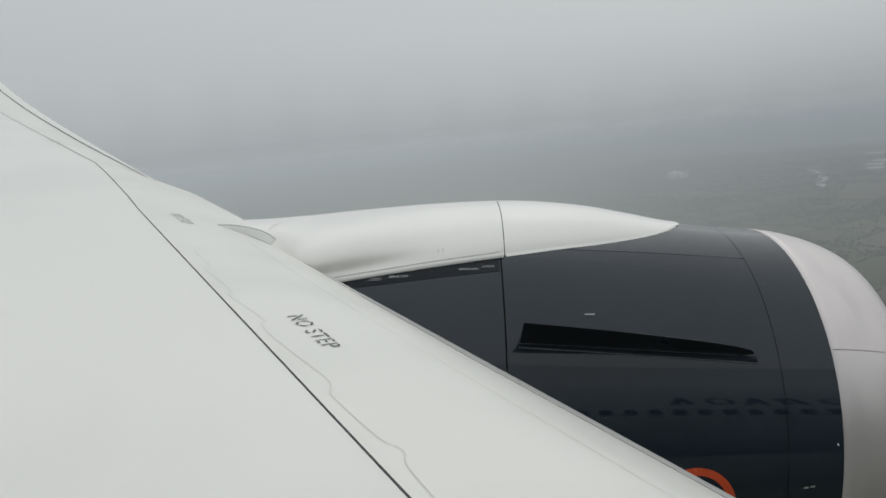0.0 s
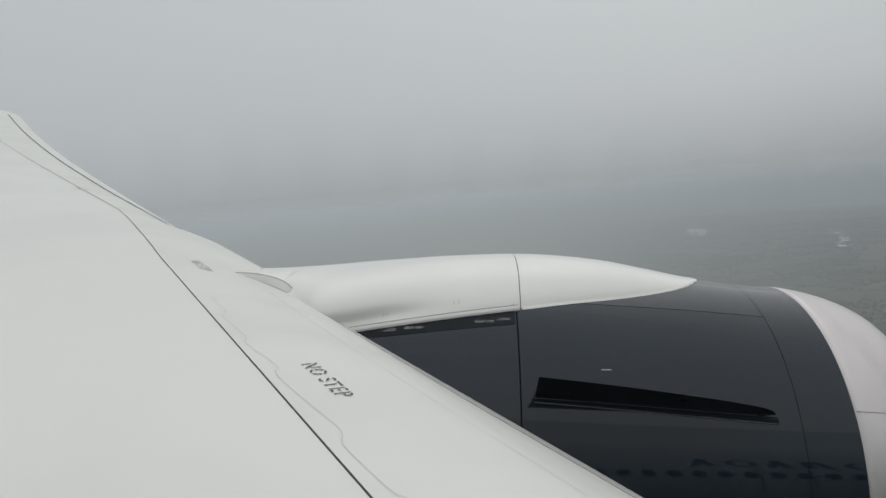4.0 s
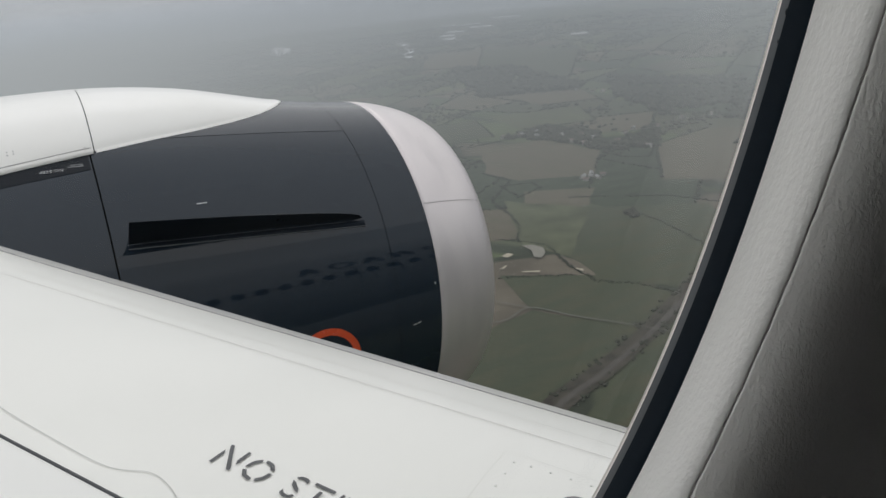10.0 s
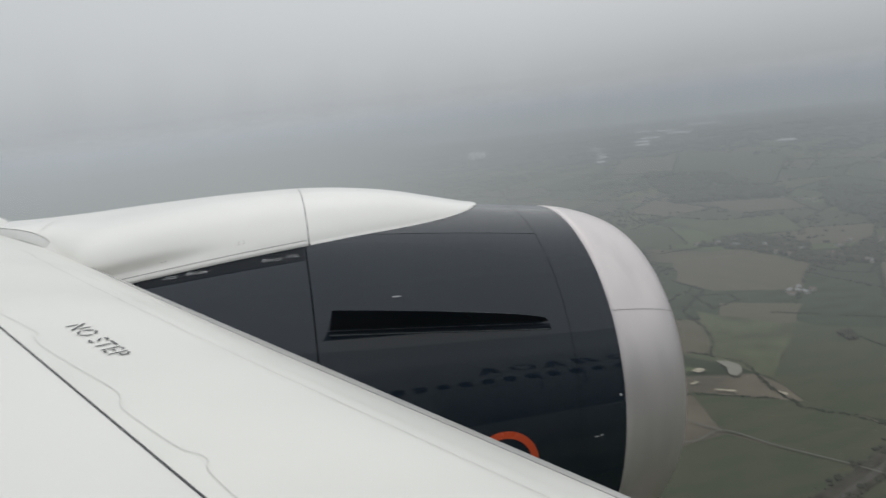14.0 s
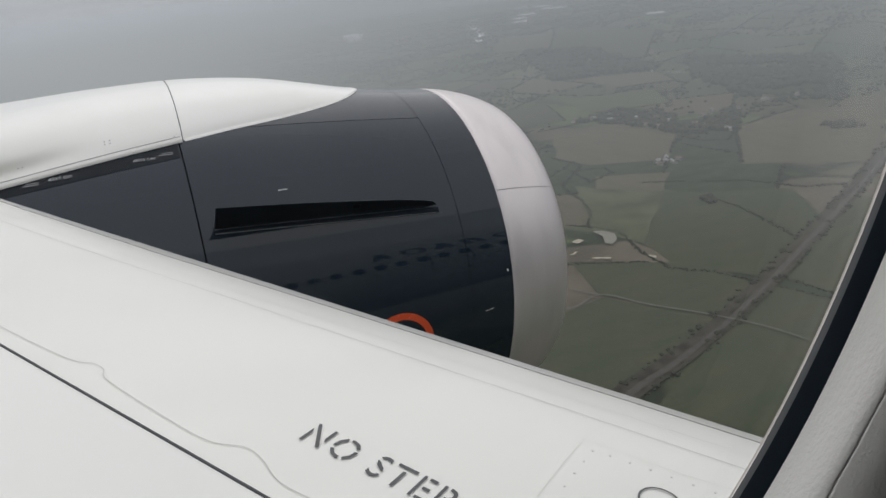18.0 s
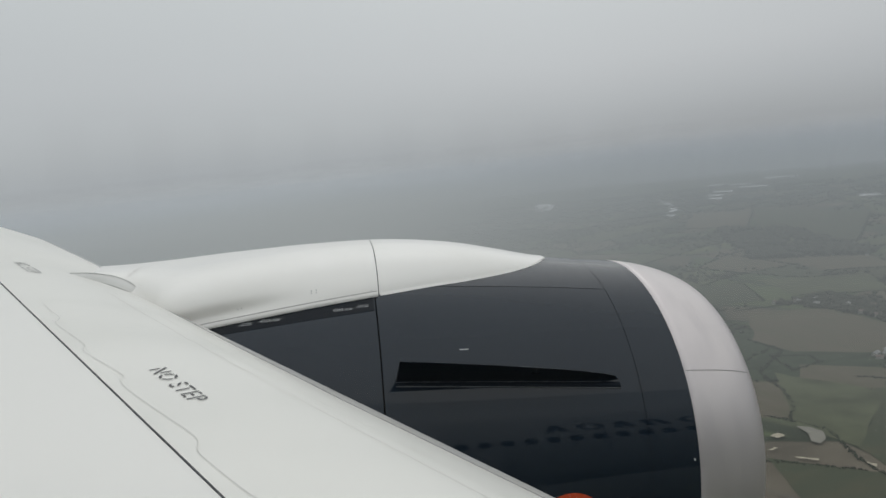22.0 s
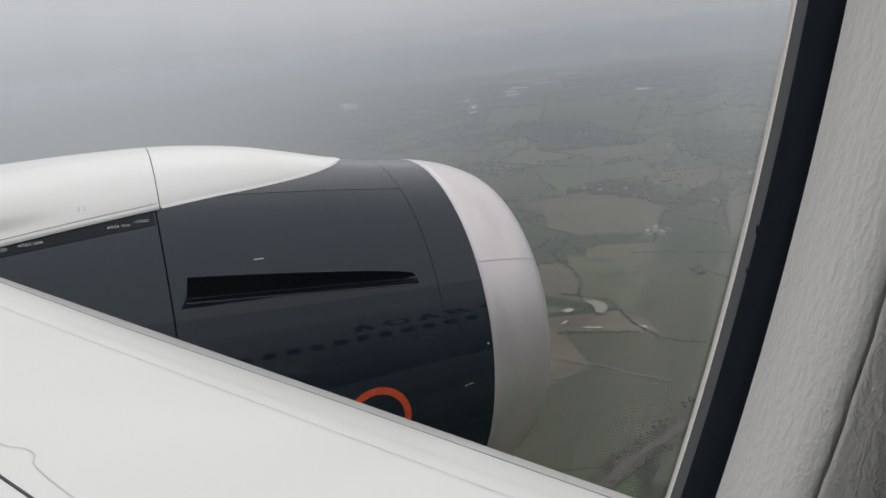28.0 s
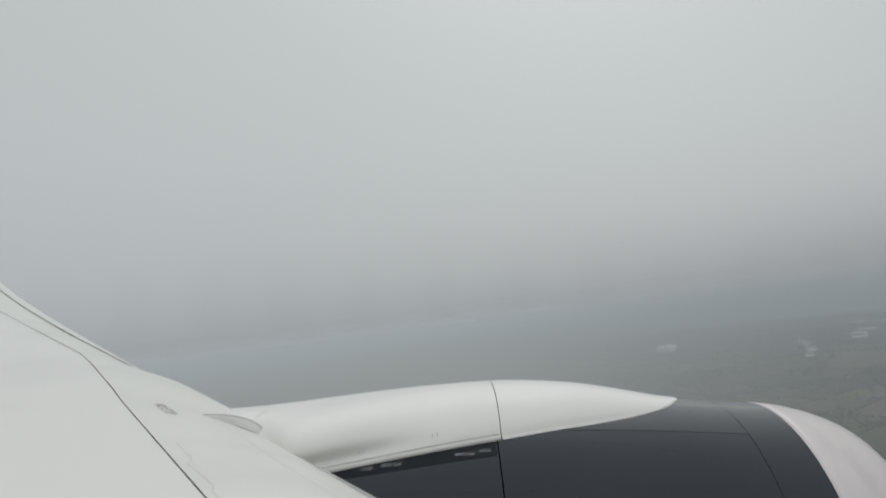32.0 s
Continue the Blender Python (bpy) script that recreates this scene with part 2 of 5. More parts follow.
VINYL = leather_mat("embossed_panel_vinyl", (0.885, 0.862, 0.815), (0.845, 0.82, 0.775), 0.6, 680, 0.50, 0.26)
SMOOTH_VINYL = leather_mat("smooth_panel_vinyl", (0.885, 0.866, 0.825), (0.855, 0.835, 0.79), 0.40, 660, 0.52, 0.14)


def glass_mat():
    """Clear acrylic with a faint milky film in long streaks, strongest along its forward edge."""
    m = bpy.data.materials.new("window_glass")
    m.use_nodes = True
    n, l = m.node_tree.nodes, m.node_tree.links
    n.clear()
    out, mix, film = n.new("ShaderNodeOutputMaterial"), n.new("ShaderNodeMixShader"), n.new("ShaderNodeMixShader")
    tr, gl, milk = n.new("ShaderNodeBsdfTransparent"), n.new("ShaderNodeBsdfGlossy"), n.new("ShaderNodeBsdfTranslucent")
    tr.inputs["Color"].default_value = (0.985, 0.995, 0.99, 1)
    milk.inputs["Color"].default_value = (0.80, 0.81, 0.78, 1)
    gl.inputs["Roughness"].default_value = 0.02
    mix.inputs["Fac"].default_value = 0.02
    tc, sep, edge = n.new("ShaderNodeTexCoord"), n.new("ShaderNodeSeparateXYZ"), n.new("ShaderNodeMapRange")
    mp, film_noise, span = n.new("ShaderNodeMapping"), n.new("ShaderNodeTexNoise"), n.new("ShaderNodeMapRange")
    mp.inputs["Scale"].default_value = (1.0, 1.0, 0.12)
    mp.inputs["Rotation"].default_value = (0.0, radians(12), 0.0)
    film_noise.inputs["Scale"].default_value, film_noise.inputs["Detail"].default_value = 70, 3
    edge.interpolation_type = "SMOOTHSTEP"
    edge.inputs["From Min"].default_value, edge.inputs["From Max"].default_value = -2.835, -2.762
    edge.inputs["To Min"].default_value, edge.inputs["To Max"].default_value = 0.003, 0.11
    span.inputs["From Min"].default_value, span.inputs["From Max"].default_value = 0.3, 0.7
    span.inputs["To Min"].default_value, span.inputs["To Max"].default_value = 0.55, 1.25
    both = n.new("ShaderNodeMath")
    both.operation, both.use_clamp = "MULTIPLY", True
    l.new(tc.outputs["Object"], sep.inputs[0])
    l.new(tc.outputs["Object"], mp.inputs["Vector"])
    l.new(mp.outputs[0], film_noise.inputs["Vector"])
    l.new(sep.outputs["X"], edge.inputs["Value"])
    l.new(film_noise.outputs["Fac"], span.inputs["Value"])
    l.new(edge.outputs[0], both.inputs[0])
    l.new(span.outputs[0], both.inputs[1])
    l.new(both.outputs[0], film.inputs["Fac"])
    l.new(tr.outputs[0], film.inputs[1])
    l.new(milk.outputs[0], film.inputs[2])
    l.new(film.outputs[0], mix.inputs[1])
    l.new(gl.outputs[0], mix.inputs[2])
    l.new(mix.outputs[0], out.inputs["Surface"])
    return m


GLASS = glass_mat()


def painted_haze_mat(name, tone, thick, low, high, foot=-110.0, streaks=False):
    """A see-through shell painted as haze: thick near the ground, thinning away with height. Emission stands in for the
    scattered daylight.
    """
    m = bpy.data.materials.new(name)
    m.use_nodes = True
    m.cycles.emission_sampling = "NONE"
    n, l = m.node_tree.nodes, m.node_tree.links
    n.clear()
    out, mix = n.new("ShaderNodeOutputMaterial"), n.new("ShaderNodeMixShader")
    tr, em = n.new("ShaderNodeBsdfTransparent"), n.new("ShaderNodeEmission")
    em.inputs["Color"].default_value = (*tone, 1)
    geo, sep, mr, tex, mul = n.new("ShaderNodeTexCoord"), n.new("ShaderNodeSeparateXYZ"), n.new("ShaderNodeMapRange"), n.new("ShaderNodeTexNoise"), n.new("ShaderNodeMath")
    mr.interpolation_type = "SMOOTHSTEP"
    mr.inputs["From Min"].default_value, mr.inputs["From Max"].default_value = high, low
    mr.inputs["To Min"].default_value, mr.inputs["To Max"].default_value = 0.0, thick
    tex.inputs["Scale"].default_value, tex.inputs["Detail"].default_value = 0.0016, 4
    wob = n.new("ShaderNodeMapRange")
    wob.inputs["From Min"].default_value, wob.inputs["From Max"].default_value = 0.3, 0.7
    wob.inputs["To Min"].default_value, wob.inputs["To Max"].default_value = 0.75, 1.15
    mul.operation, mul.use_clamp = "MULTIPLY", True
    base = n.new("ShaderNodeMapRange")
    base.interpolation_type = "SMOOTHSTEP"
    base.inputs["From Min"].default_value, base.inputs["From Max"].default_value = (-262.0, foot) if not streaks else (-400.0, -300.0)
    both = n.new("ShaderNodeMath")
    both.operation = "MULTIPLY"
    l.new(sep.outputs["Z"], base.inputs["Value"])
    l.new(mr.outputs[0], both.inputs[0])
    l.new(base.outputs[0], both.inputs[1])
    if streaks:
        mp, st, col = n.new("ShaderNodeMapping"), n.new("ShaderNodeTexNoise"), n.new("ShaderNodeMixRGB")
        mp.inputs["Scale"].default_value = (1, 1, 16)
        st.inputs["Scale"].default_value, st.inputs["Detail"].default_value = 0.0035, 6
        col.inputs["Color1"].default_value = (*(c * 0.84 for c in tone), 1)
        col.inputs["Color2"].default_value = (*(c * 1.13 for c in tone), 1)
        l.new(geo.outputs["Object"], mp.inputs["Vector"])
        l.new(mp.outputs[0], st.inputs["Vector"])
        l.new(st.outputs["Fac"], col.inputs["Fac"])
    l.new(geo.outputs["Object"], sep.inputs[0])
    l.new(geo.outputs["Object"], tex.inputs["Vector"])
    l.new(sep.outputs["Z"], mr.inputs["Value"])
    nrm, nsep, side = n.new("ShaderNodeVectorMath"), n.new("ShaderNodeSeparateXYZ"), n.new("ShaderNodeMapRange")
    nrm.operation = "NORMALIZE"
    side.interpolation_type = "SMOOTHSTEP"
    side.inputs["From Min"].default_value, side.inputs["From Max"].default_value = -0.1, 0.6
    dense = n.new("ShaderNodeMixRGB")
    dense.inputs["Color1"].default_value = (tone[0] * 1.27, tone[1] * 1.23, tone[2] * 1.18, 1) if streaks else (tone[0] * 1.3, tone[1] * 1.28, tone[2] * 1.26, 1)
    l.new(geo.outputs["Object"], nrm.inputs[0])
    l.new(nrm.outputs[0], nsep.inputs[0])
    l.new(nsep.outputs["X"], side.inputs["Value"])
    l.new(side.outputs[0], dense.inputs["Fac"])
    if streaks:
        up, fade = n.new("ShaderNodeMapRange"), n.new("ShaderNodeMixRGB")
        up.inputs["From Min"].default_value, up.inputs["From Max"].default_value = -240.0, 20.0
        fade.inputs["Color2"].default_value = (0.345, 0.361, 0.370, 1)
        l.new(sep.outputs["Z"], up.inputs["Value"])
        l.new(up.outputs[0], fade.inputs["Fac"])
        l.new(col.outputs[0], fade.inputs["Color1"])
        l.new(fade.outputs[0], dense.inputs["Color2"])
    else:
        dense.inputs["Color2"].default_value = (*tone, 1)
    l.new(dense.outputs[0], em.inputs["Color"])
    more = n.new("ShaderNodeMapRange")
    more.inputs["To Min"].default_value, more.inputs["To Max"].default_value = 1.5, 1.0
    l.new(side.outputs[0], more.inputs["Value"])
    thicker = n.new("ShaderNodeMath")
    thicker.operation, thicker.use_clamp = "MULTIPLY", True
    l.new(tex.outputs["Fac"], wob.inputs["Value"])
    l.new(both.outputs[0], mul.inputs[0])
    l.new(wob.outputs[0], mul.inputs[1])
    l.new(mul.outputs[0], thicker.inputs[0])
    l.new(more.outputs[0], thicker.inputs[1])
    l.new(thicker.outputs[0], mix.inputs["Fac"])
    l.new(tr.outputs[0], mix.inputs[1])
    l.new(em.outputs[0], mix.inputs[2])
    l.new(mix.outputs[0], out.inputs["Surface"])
    return m


def ground_mat():
    """Farmland far below: a patchwork of grass, stubble and ploughed earth, with mown stripes and scrub."""
    m = node_mat("farmland", (0.075, 0.085, 0.045), 0.95, spots=0.2, scale=0.02, fine=0.25, spec=0.1)
    n, l = m.node_tree.nodes, m.node_tree.links
    p = n["Principled BSDF"]
    tc = n.new("ShaderNodeTexCoord")
    warp = n.new("ShaderNodeTexNoise")
    warp.inputs["Scale"].default_value, warp.inputs["Detail"].default_value = 0.004, 3
    vm = n.new("ShaderNodeVectorMath")
    vm.operation = "MULTIPLY_ADD"
    vm.inputs[1].default_value = (90, 90, 0)
    l.new(tc.outputs["Object"], warp.inputs["Vector"])
    l.new(warp.outputs["Color"], vm.inputs[0])
    l.new(tc.outputs["Object"], vm.inputs[2])
    cells = n.new("ShaderNodeTexVoronoi")
    cells.inputs["Scale"].default_value = 0.0075
    cells.inputs["Randomness"].default_value = 0.9
    l.new(vm.outputs[0], cells.inputs["Vector"])
    sep = n.new("ShaderNodeSeparateColor")
    l.new(cells.outputs["Color"], sep.inputs[0])
    cr = n.new("ShaderNodeValToRGB")
    cr.color_ramp.interpolation = "CONSTANT"
    els = cr.color_ramp.elements
    els[0].position, els[0].color = 0.0, (0.055, 0.075, 0.035, 1)
    els[1].position, els[1].color = 0.88, (0.115, 0.098, 0.074, 1)
    for at, c in ((0.2, (0.075, 0.095, 0.045)), (0.42, (0.06, 0.07, 0.04)), (0.55, (0.10, 0.11, 0.055)), (0.68, (0.090, 0.080, 0.058)), (0.78, (0.035, 0.045, 0.028))):
        els.new(at).color = (*c, 1)
    l.new(sep.outputs[0], cr.inputs["Fac"])
    edge = n.new("ShaderNodeTexVoronoi")
    edge.feature = "DISTANCE_TO_EDGE"
    edge.inputs["Scale"].default_value = 0.0075
    edge.inputs["Randomness"].default_value = 0.9
    l.new(vm.outputs[0], edge.inputs["Vector"])
    em = n.new("ShaderNodeMapRange")
    em.inputs["From Min"].default_value, em.inputs["From Max"].default_value = 0.022, 0.05
    l.new(edge.outputs["Distance"], em.inputs["Value"])
    scrub = n.new("ShaderNodeMixRGB")
    scrub.inputs["Color1"].default_value = (0.028, 0.036, 0.022, 1)
    l.new(em.outputs[0], scrub.inputs["Fac"])
    l.new(cr.outputs["Color"], scrub.inputs["Color2"])
    mott = n.new("ShaderNodeTexNoise")
    mott.inputs["Scale"].default_value, mott.inputs["Detail"].default_value = 0.018, 8
    l.new(tc.outputs["Object"], mott.inputs["Vector"])
    mr = n.new("ShaderNodeMapRange")
    mr.inputs["From Min"].default_value, mr.inputs["From Max"].default_value = 0.3, 0.7
    mr.inputs["To Min"].default_value, mr.inputs["To Max"].default_value = 0.72, 1.28
    l.new(mott.outputs["Fac"], mr.inputs["Value"])
    mul = n.new("ShaderNodeMixRGB")
    mul.blend_type = "MULTIPLY"
    mul.inputs["Fac"].default_value = 1.0
    l.new(scrub.outputs[0], mul.inputs["Color1"])
    l.new(mr.outputs[0], mul.inputs["Color2"])
    l.new(mul.outputs[0], p.inputs["Base Color"])
    return m


FARMLAND = ground_mat()
GRASS = node_mat("pasture_grass", (0.050, 0.060, 0.036), 0.95, spots=0.18, scale=0.025, fine=0.3, tint=(0.070, 0.070, 0.042), spec=0.1, streak=(1, 3, 1))
PALE_GRASS = node_mat("pale_pasture", (0.090, 0.100, 0.056), 0.95, spots=0.16, scale=0.03, fine=0.3, spec=0.1)
PLOUGH = node_mat("brown_stubble_field", (0.108, 0.092, 0.066), 0.95, spots=0.14, scale=0.02, fine=0.3, tint=(0.088, 0.084, 0.054), spec=0.1, streak=(3, 1, 1))
HEDGE = node_mat("hedge_foliage", (0.036, 0.044, 0.028), 0.95, spots=0.3, scale=0.2, fine=1.5, spec=0.1)
WOOD = node_mat("bare_woodland", (0.045, 0.045, 0.034), 0.95, spots=0.3, scale=0.1, fine=1.0, tint=(0.032, 0.040, 0.026), spec=0.1)
CUTTING = node_mat("railway_cutting_scrub", (0.058, 0.051, 0.040), 0.95, spots=0.25, scale=0.08, fine=1.0, spec=0.1)
BALLAST = node_mat("railway_ballast", (0.064, 0.057, 0.048), 0.95, spots=0.15, scale=0.2, fine=2.0)
LANE = node_mat("pale_lane", (0.115, 0.112, 0.092), 0.9, spots=0.1, scale=0.3)
SAND = node_mat("bare_sand", (0.40, 0.36, 0.27), 0.9, spots=0.1, scale=0.3)
POND = node_mat("pale_pond_mud", (0.20, 0.19, 0.155), 0.7, spots=0.1, scale=0.1)
# near-white base colour imitates the sky's glint on the river
WATER = node_mat("sky_glint_water", (0.90, 0.91, 0.92), 0.12, spots=0.03, scale=0.05)
PLUME = node_mat("white_steam", (0.85, 0.85, 0.86), 0.9, spots=0.02, scale=0.05)
HOUSE_WALL = node_mat("pale_house_wall", (0.33, 0.32, 0.29), 0.8, spots=0.1, scale=0.5)
HOUSE_ROOF = node_mat("house_roof_tiles", (0.16, 0.12, 0.105), 0.8, spots=0.15, scale=0.5)
FARM_ROOF = node_mat("weathered_barn_roof", (0.25, 0.25, 0.245), 0.7, spots=0.12, scale=0.4)
SHED_ROOF = node_mat("pale_shed_roof", (0.58, 0.59, 0.60), 0.5, spots=0.06, scale=0.4)


# ================= building helpers =================
def mesh_of(name, verts, faces, material, smooth=True):
    me = bpy.data.meshes.new(name)
    me.from_pydata([tuple(v) for v in verts], [], faces)
    me.update()
    me.materials.append(material)
    if smooth:
        me.polygons.foreach_set("use_smooth", [True] * len(me.polygons))
    return me


def thing(name, label, category, group="", kind="", place=None):
    """An empty that carries the parts of one thing."""
    ob = new(name)
    ob.empty_display_size = 0.3
    ob.matrix_world = place if place is not None else LEVEL
    return tagged(ob, label, category, group, kind)


def add(name, data, parent, label=""):
    """One mesh under a thing or under a part."""
    ob = new(name, data)
    ob.parent = parent
    if label:
        tagged(ob, label)
    return ob


def part(name, bm, material, parent, label="", smooth=True):
    me = bpy.data.meshes.new(name)
    bm.to_mesh(me)
    bm.free()
    me.materials.append(material)
    if smooth:
        me.polygons.foreach_set("use_smooth", [True] * len(me.polygons))
    return add(name, me, parent, label)


def sheet(rows, closed=False):
    """Vertices and quads of a grid given as rows of points."""
    w = len(rows[0])
    verts = [p for r in rows for p in r]
    faces = []
    for i in range(len(rows) - 1):
        for j in range(w if closed else w - 1):
            k = (j + 1) % w
            faces.append((i * w + j, i * w + k, (i + 1) * w + k, (i + 1) * w + j))
    return verts, faces


def grid_part(name, rows, material, parent, label="", closed=False, flip=False):
    v, f = sheet(rows, closed)
    if flip:
        f = [tuple(reversed(q)) for q in f]
    return add(name, mesh_of(name, v, f, material), parent, label)


def ribbon(name, path, width, surface, material, parent, label="", lift=0.003, depth=0.0):
    """A narrow strip along a path of (x, y) laid on surface(x, y)."""
    rows = []
    for i, (x, y) in enumerate(path):
        x0, y0 = path[max(i - 1, 0)]
        x1, y1 = path[min(i + 1, len(path) - 1)]
        d = Vector((x1 - x0, y1 - y0)).normalized()
        sx, sy = -d.y * width / 2, d.x * width / 2
        a, b = (x - sx, y - sy), (x + sx, y + sy)
        za, zb = surface(*a), surface(*b)
        rows.append([(*a, za - depth), (*a, za + lift), (*b, zb + lift), (*b, zb - depth)] if depth else [(*a, za + lift), (*b, zb + lift)])
    return grid_part(name, rows, material, parent, label)


def soft_path(pts, n):
    """n points along a smooth curve through pts."""
    out = []
    for i in range(n):
        u = i / (n - 1) * (len(pts) - 1)
        k = min(int(u), len(pts) - 2)
        f = u - k
        p0, p1, p2, p3 = (Vector(pts[min(max(j, 0), len(pts) - 1)]) for j in (k - 1, k, k + 1, k + 2))
        out.append(tuple(0.5 * ((2 * p1) + (p2 - p0) * f + (2 * p0 - 5 * p1 + 4 * p2 - p3) * f * f + (3 * p1 - p0 - 3 * p2 + p3) * f ** 3)))
    return out


# ================= engine nacelle =================
COWL = [(-5.4, 1.66), (-4.6, 1.85), (-3.9, 1.94), (-3.2, 1.978), (-2.615, 1.974), (-2.0, 1.952), (-1.4, 1.925), (-0.9, 1.888), (-0.444, 1.853), (0.0, 1.826)]
LIP_LENGTH, LIP_EDGE = 0.80, 1.49


COWL_FIT = np.polyfit([x for x, _ in COWL], [r for _, r in COWL], 4)
COWL_AT_0 = float(np.polyval(COWL_FIT, 0.0))
LIP_RISE = COWL_AT_0 - LIP_EDGE


def cowl_r(x):
    if x > 0:
        return LIP_EDGE + LIP_RISE * math.sqrt(max(0.0, 1 - (x / LIP_LENGTH) ** 1.52))
    return float(np.polyval(COWL_FIT, x))


def crown(x, deg):
    """Makes the inlet's top flatter than a circle, to fit the camera's view."""
    u = min(max((x + 1.3) / 1.3, 0.0), 1.0)
    flat = 0.012 * u * u * (3 - 2 * u) + 0.014 * min(max(x, 0.0), 0.6)
    return 1 - flat * max(0.0, math.sin(radians(deg))) ** 3


def on_cowl(x, deg, lift=0.0):
    """A point of the cowl: x along the engine, deg up from its inboard side."""
    r, a = cowl_r(x) * crown(x, deg) + lift, radians(deg)
    return (x, -r * math.cos(a), r * math.sin(a))


def lathe(name, xs, material, parent, label="", a0=0.0, a1=360.0, n=120, tuck=0.018):
    """A shell of the cowl between xs[0] and xs[-1] with turned-in edges."""
    full = a1 - a0 > 359
    angs = [a0 + (a1 - a0) * i / n for i in range(n if full else n + 1)]
    outer = sheet([[on_cowl(x, a) for a in angs] for x in xs], full)
    verts, faces = list(outer[0]), list(outer[1])
    for x, step in ((xs[0], 0.001), (xs[-1], -0.001)):
        v, f = sheet([[on_cowl(x, a) for a in angs], [on_cowl(x + step, a, -tuck) for a in angs]], full)
        faces += [tuple(i + len(verts) for i in q) for q in f]
        verts += v
    return add(name, mesh_of(name, verts, faces, material), parent, label)


def spread(a, b, n):
    return [a + (b - a) * i / n for i in range(n + 1)]


nacelle = thing("engine_nacelle", "glossy black jet engine nacelle with pale metal inlet lip", "jet engine")
lathe("reverser_cowl", spread(-5.4, -2.621, 18), BLACK, nacelle, "black rear cowl with matt band")
lathe("fan_cowl", spread(-2.609, -0.4465, 16), BLACK, nacelle, "glossy black fan cowl door", a0=115.25, a1=424.75, n=110)
lathe("top_panel", spread(-2.609, -0.4465, 16), BLACK, nacelle, "black panel along the top of the fan cowl", a0=64.96, a1=115.1, n=24)
lathe("inlet_cowl", spread(-0.4415, -0.002, 5), BLACK, nacelle, "black ring behind the inlet lip")
lip_x = [LIP_LENGTH * math.sin(radians(k * 6)) for k in range(16)]
lip_rows = [[(x, -r * crown(x, 3 * k) * math.cos(radians(3 * k)), r * crown(x, 3 * k) * math.sin(radians(3 * k))) for k in range(120)]
            for x, r in [(0.001, cowl_r(0) - 0.018)] + [(x, cowl_r(x) + 0.002) for x in lip_x] + [(0.77, 1.45), (0.68, 1.425), (0.5, 1.405), (0.25, 1.39)]]
lip = grid_part("inlet_lip", lip_rows, LIP, nacelle, "pale brushed metal inlet lip", closed=True)


def cowl_strip(name, path, width, material, parent, label="", lift=0.003):
    """A strip along a path of (x, deg) on the cowl."""
    rows = []
    for i, (x, a) in enumerate(path):
        (x0, a0), (x1, a1) = path[max(i - 1, 0)], path[min(i + 1, len(path) - 1)]
        k = radians(1) * 1.9
        d = Vector((x1 - x0, (a1 - a0) * k)).normalized() * width / 2
        rows.append([on_cowl(x - d.y, a + d.x / k, lift), on_cowl(x + d.y, a - d.x / k, lift)])
    return grid_part(name, rows, material, parent, label)


for deg in (35.5, 215.5):
    cowl_strip("lip_joint", [(x, deg) for x in spread(0.01, 0.78, 12)], 0.005, LIP_DARK, lip, "fine joint between lip segments", lift=0.0045)
duct_rows = [[(x, -r * math.cos(a), r * math.sin(a)) for a in (radians(5 * k) for k in range(72))] for x, r in ((0.25, 1.39), (-0.3, 1.41), (-1.1, 1.43))]
grid_part("inlet_duct", duct_rows, DUCT, nacelle, "grey acoustic inlet liner", closed=True)
inner_rows = [[(x, -r * 0.988 * math.cos(a), r * 0.988 * math.sin(a)) for a in (radians(5 * k) for k in range(72))] for x, r in ((-5.38, 1.63), (-4.6, 1.82), (-3.2, 1.95), (-2.6, 1.947), (-1.4, 1.897), (-0.444, 1.838), (-0.02, 1.82))]
grid_part("inner_barrel", inner_rows, DEEP, nacelle, "structure coloured near-black for the shade in the cowl joints", closed=True)
spin = [[(-1.1 + 0.75 * (1 - k / 8), -0.42 * math.sqrt(k / 8) * math.cos(a), 0.42 * math.sqrt(k / 8) * math.sin(a)) for a in (radians(15 * j) for j in range(24))] for k in range(9)]
grid_part("spinner", spin, DUCT, nacelle, closed=True)
for k in range(18):
    a = radians(20 * k)
    rows = []
    for r in spread(0.36, 1.42, 6):
        w = 0.10 + 0.10 * r
        tw = radians(35 + 22 * r)
        rows.append([(-1.15 + s * w * math.cos(tw), -r * math.cos(a + s * w * math.sin(tw) / r), r * math.sin(a + s * w * math.sin(tw) / r)) for s in (-1, 0, 1)])
    grid_part("fan_blade", rows, FAN, nacelle)
tail = [[(x, -r * math.cos(a), r * math.sin(a)) for a in (radians(6 * k) for k in range(60))] for x, r in ((-5.4, 1.64), (-5.2, 1.35), (-6.4, 1.0), (-7.2, 0.72))]
grid_part("core_cowl", tail, DUCT, nacelle, closed=True)

# chine on the inboard side of the fan cowl
strake = add("strake", None, nacelle)
strake.empty_display_size = 0.1
CH0, CH1 = -2.505, -0.63
UPW = Vector((0, -math.cos(radians(36.2)), math.sin(radians(36.2))))
edge_rows = []
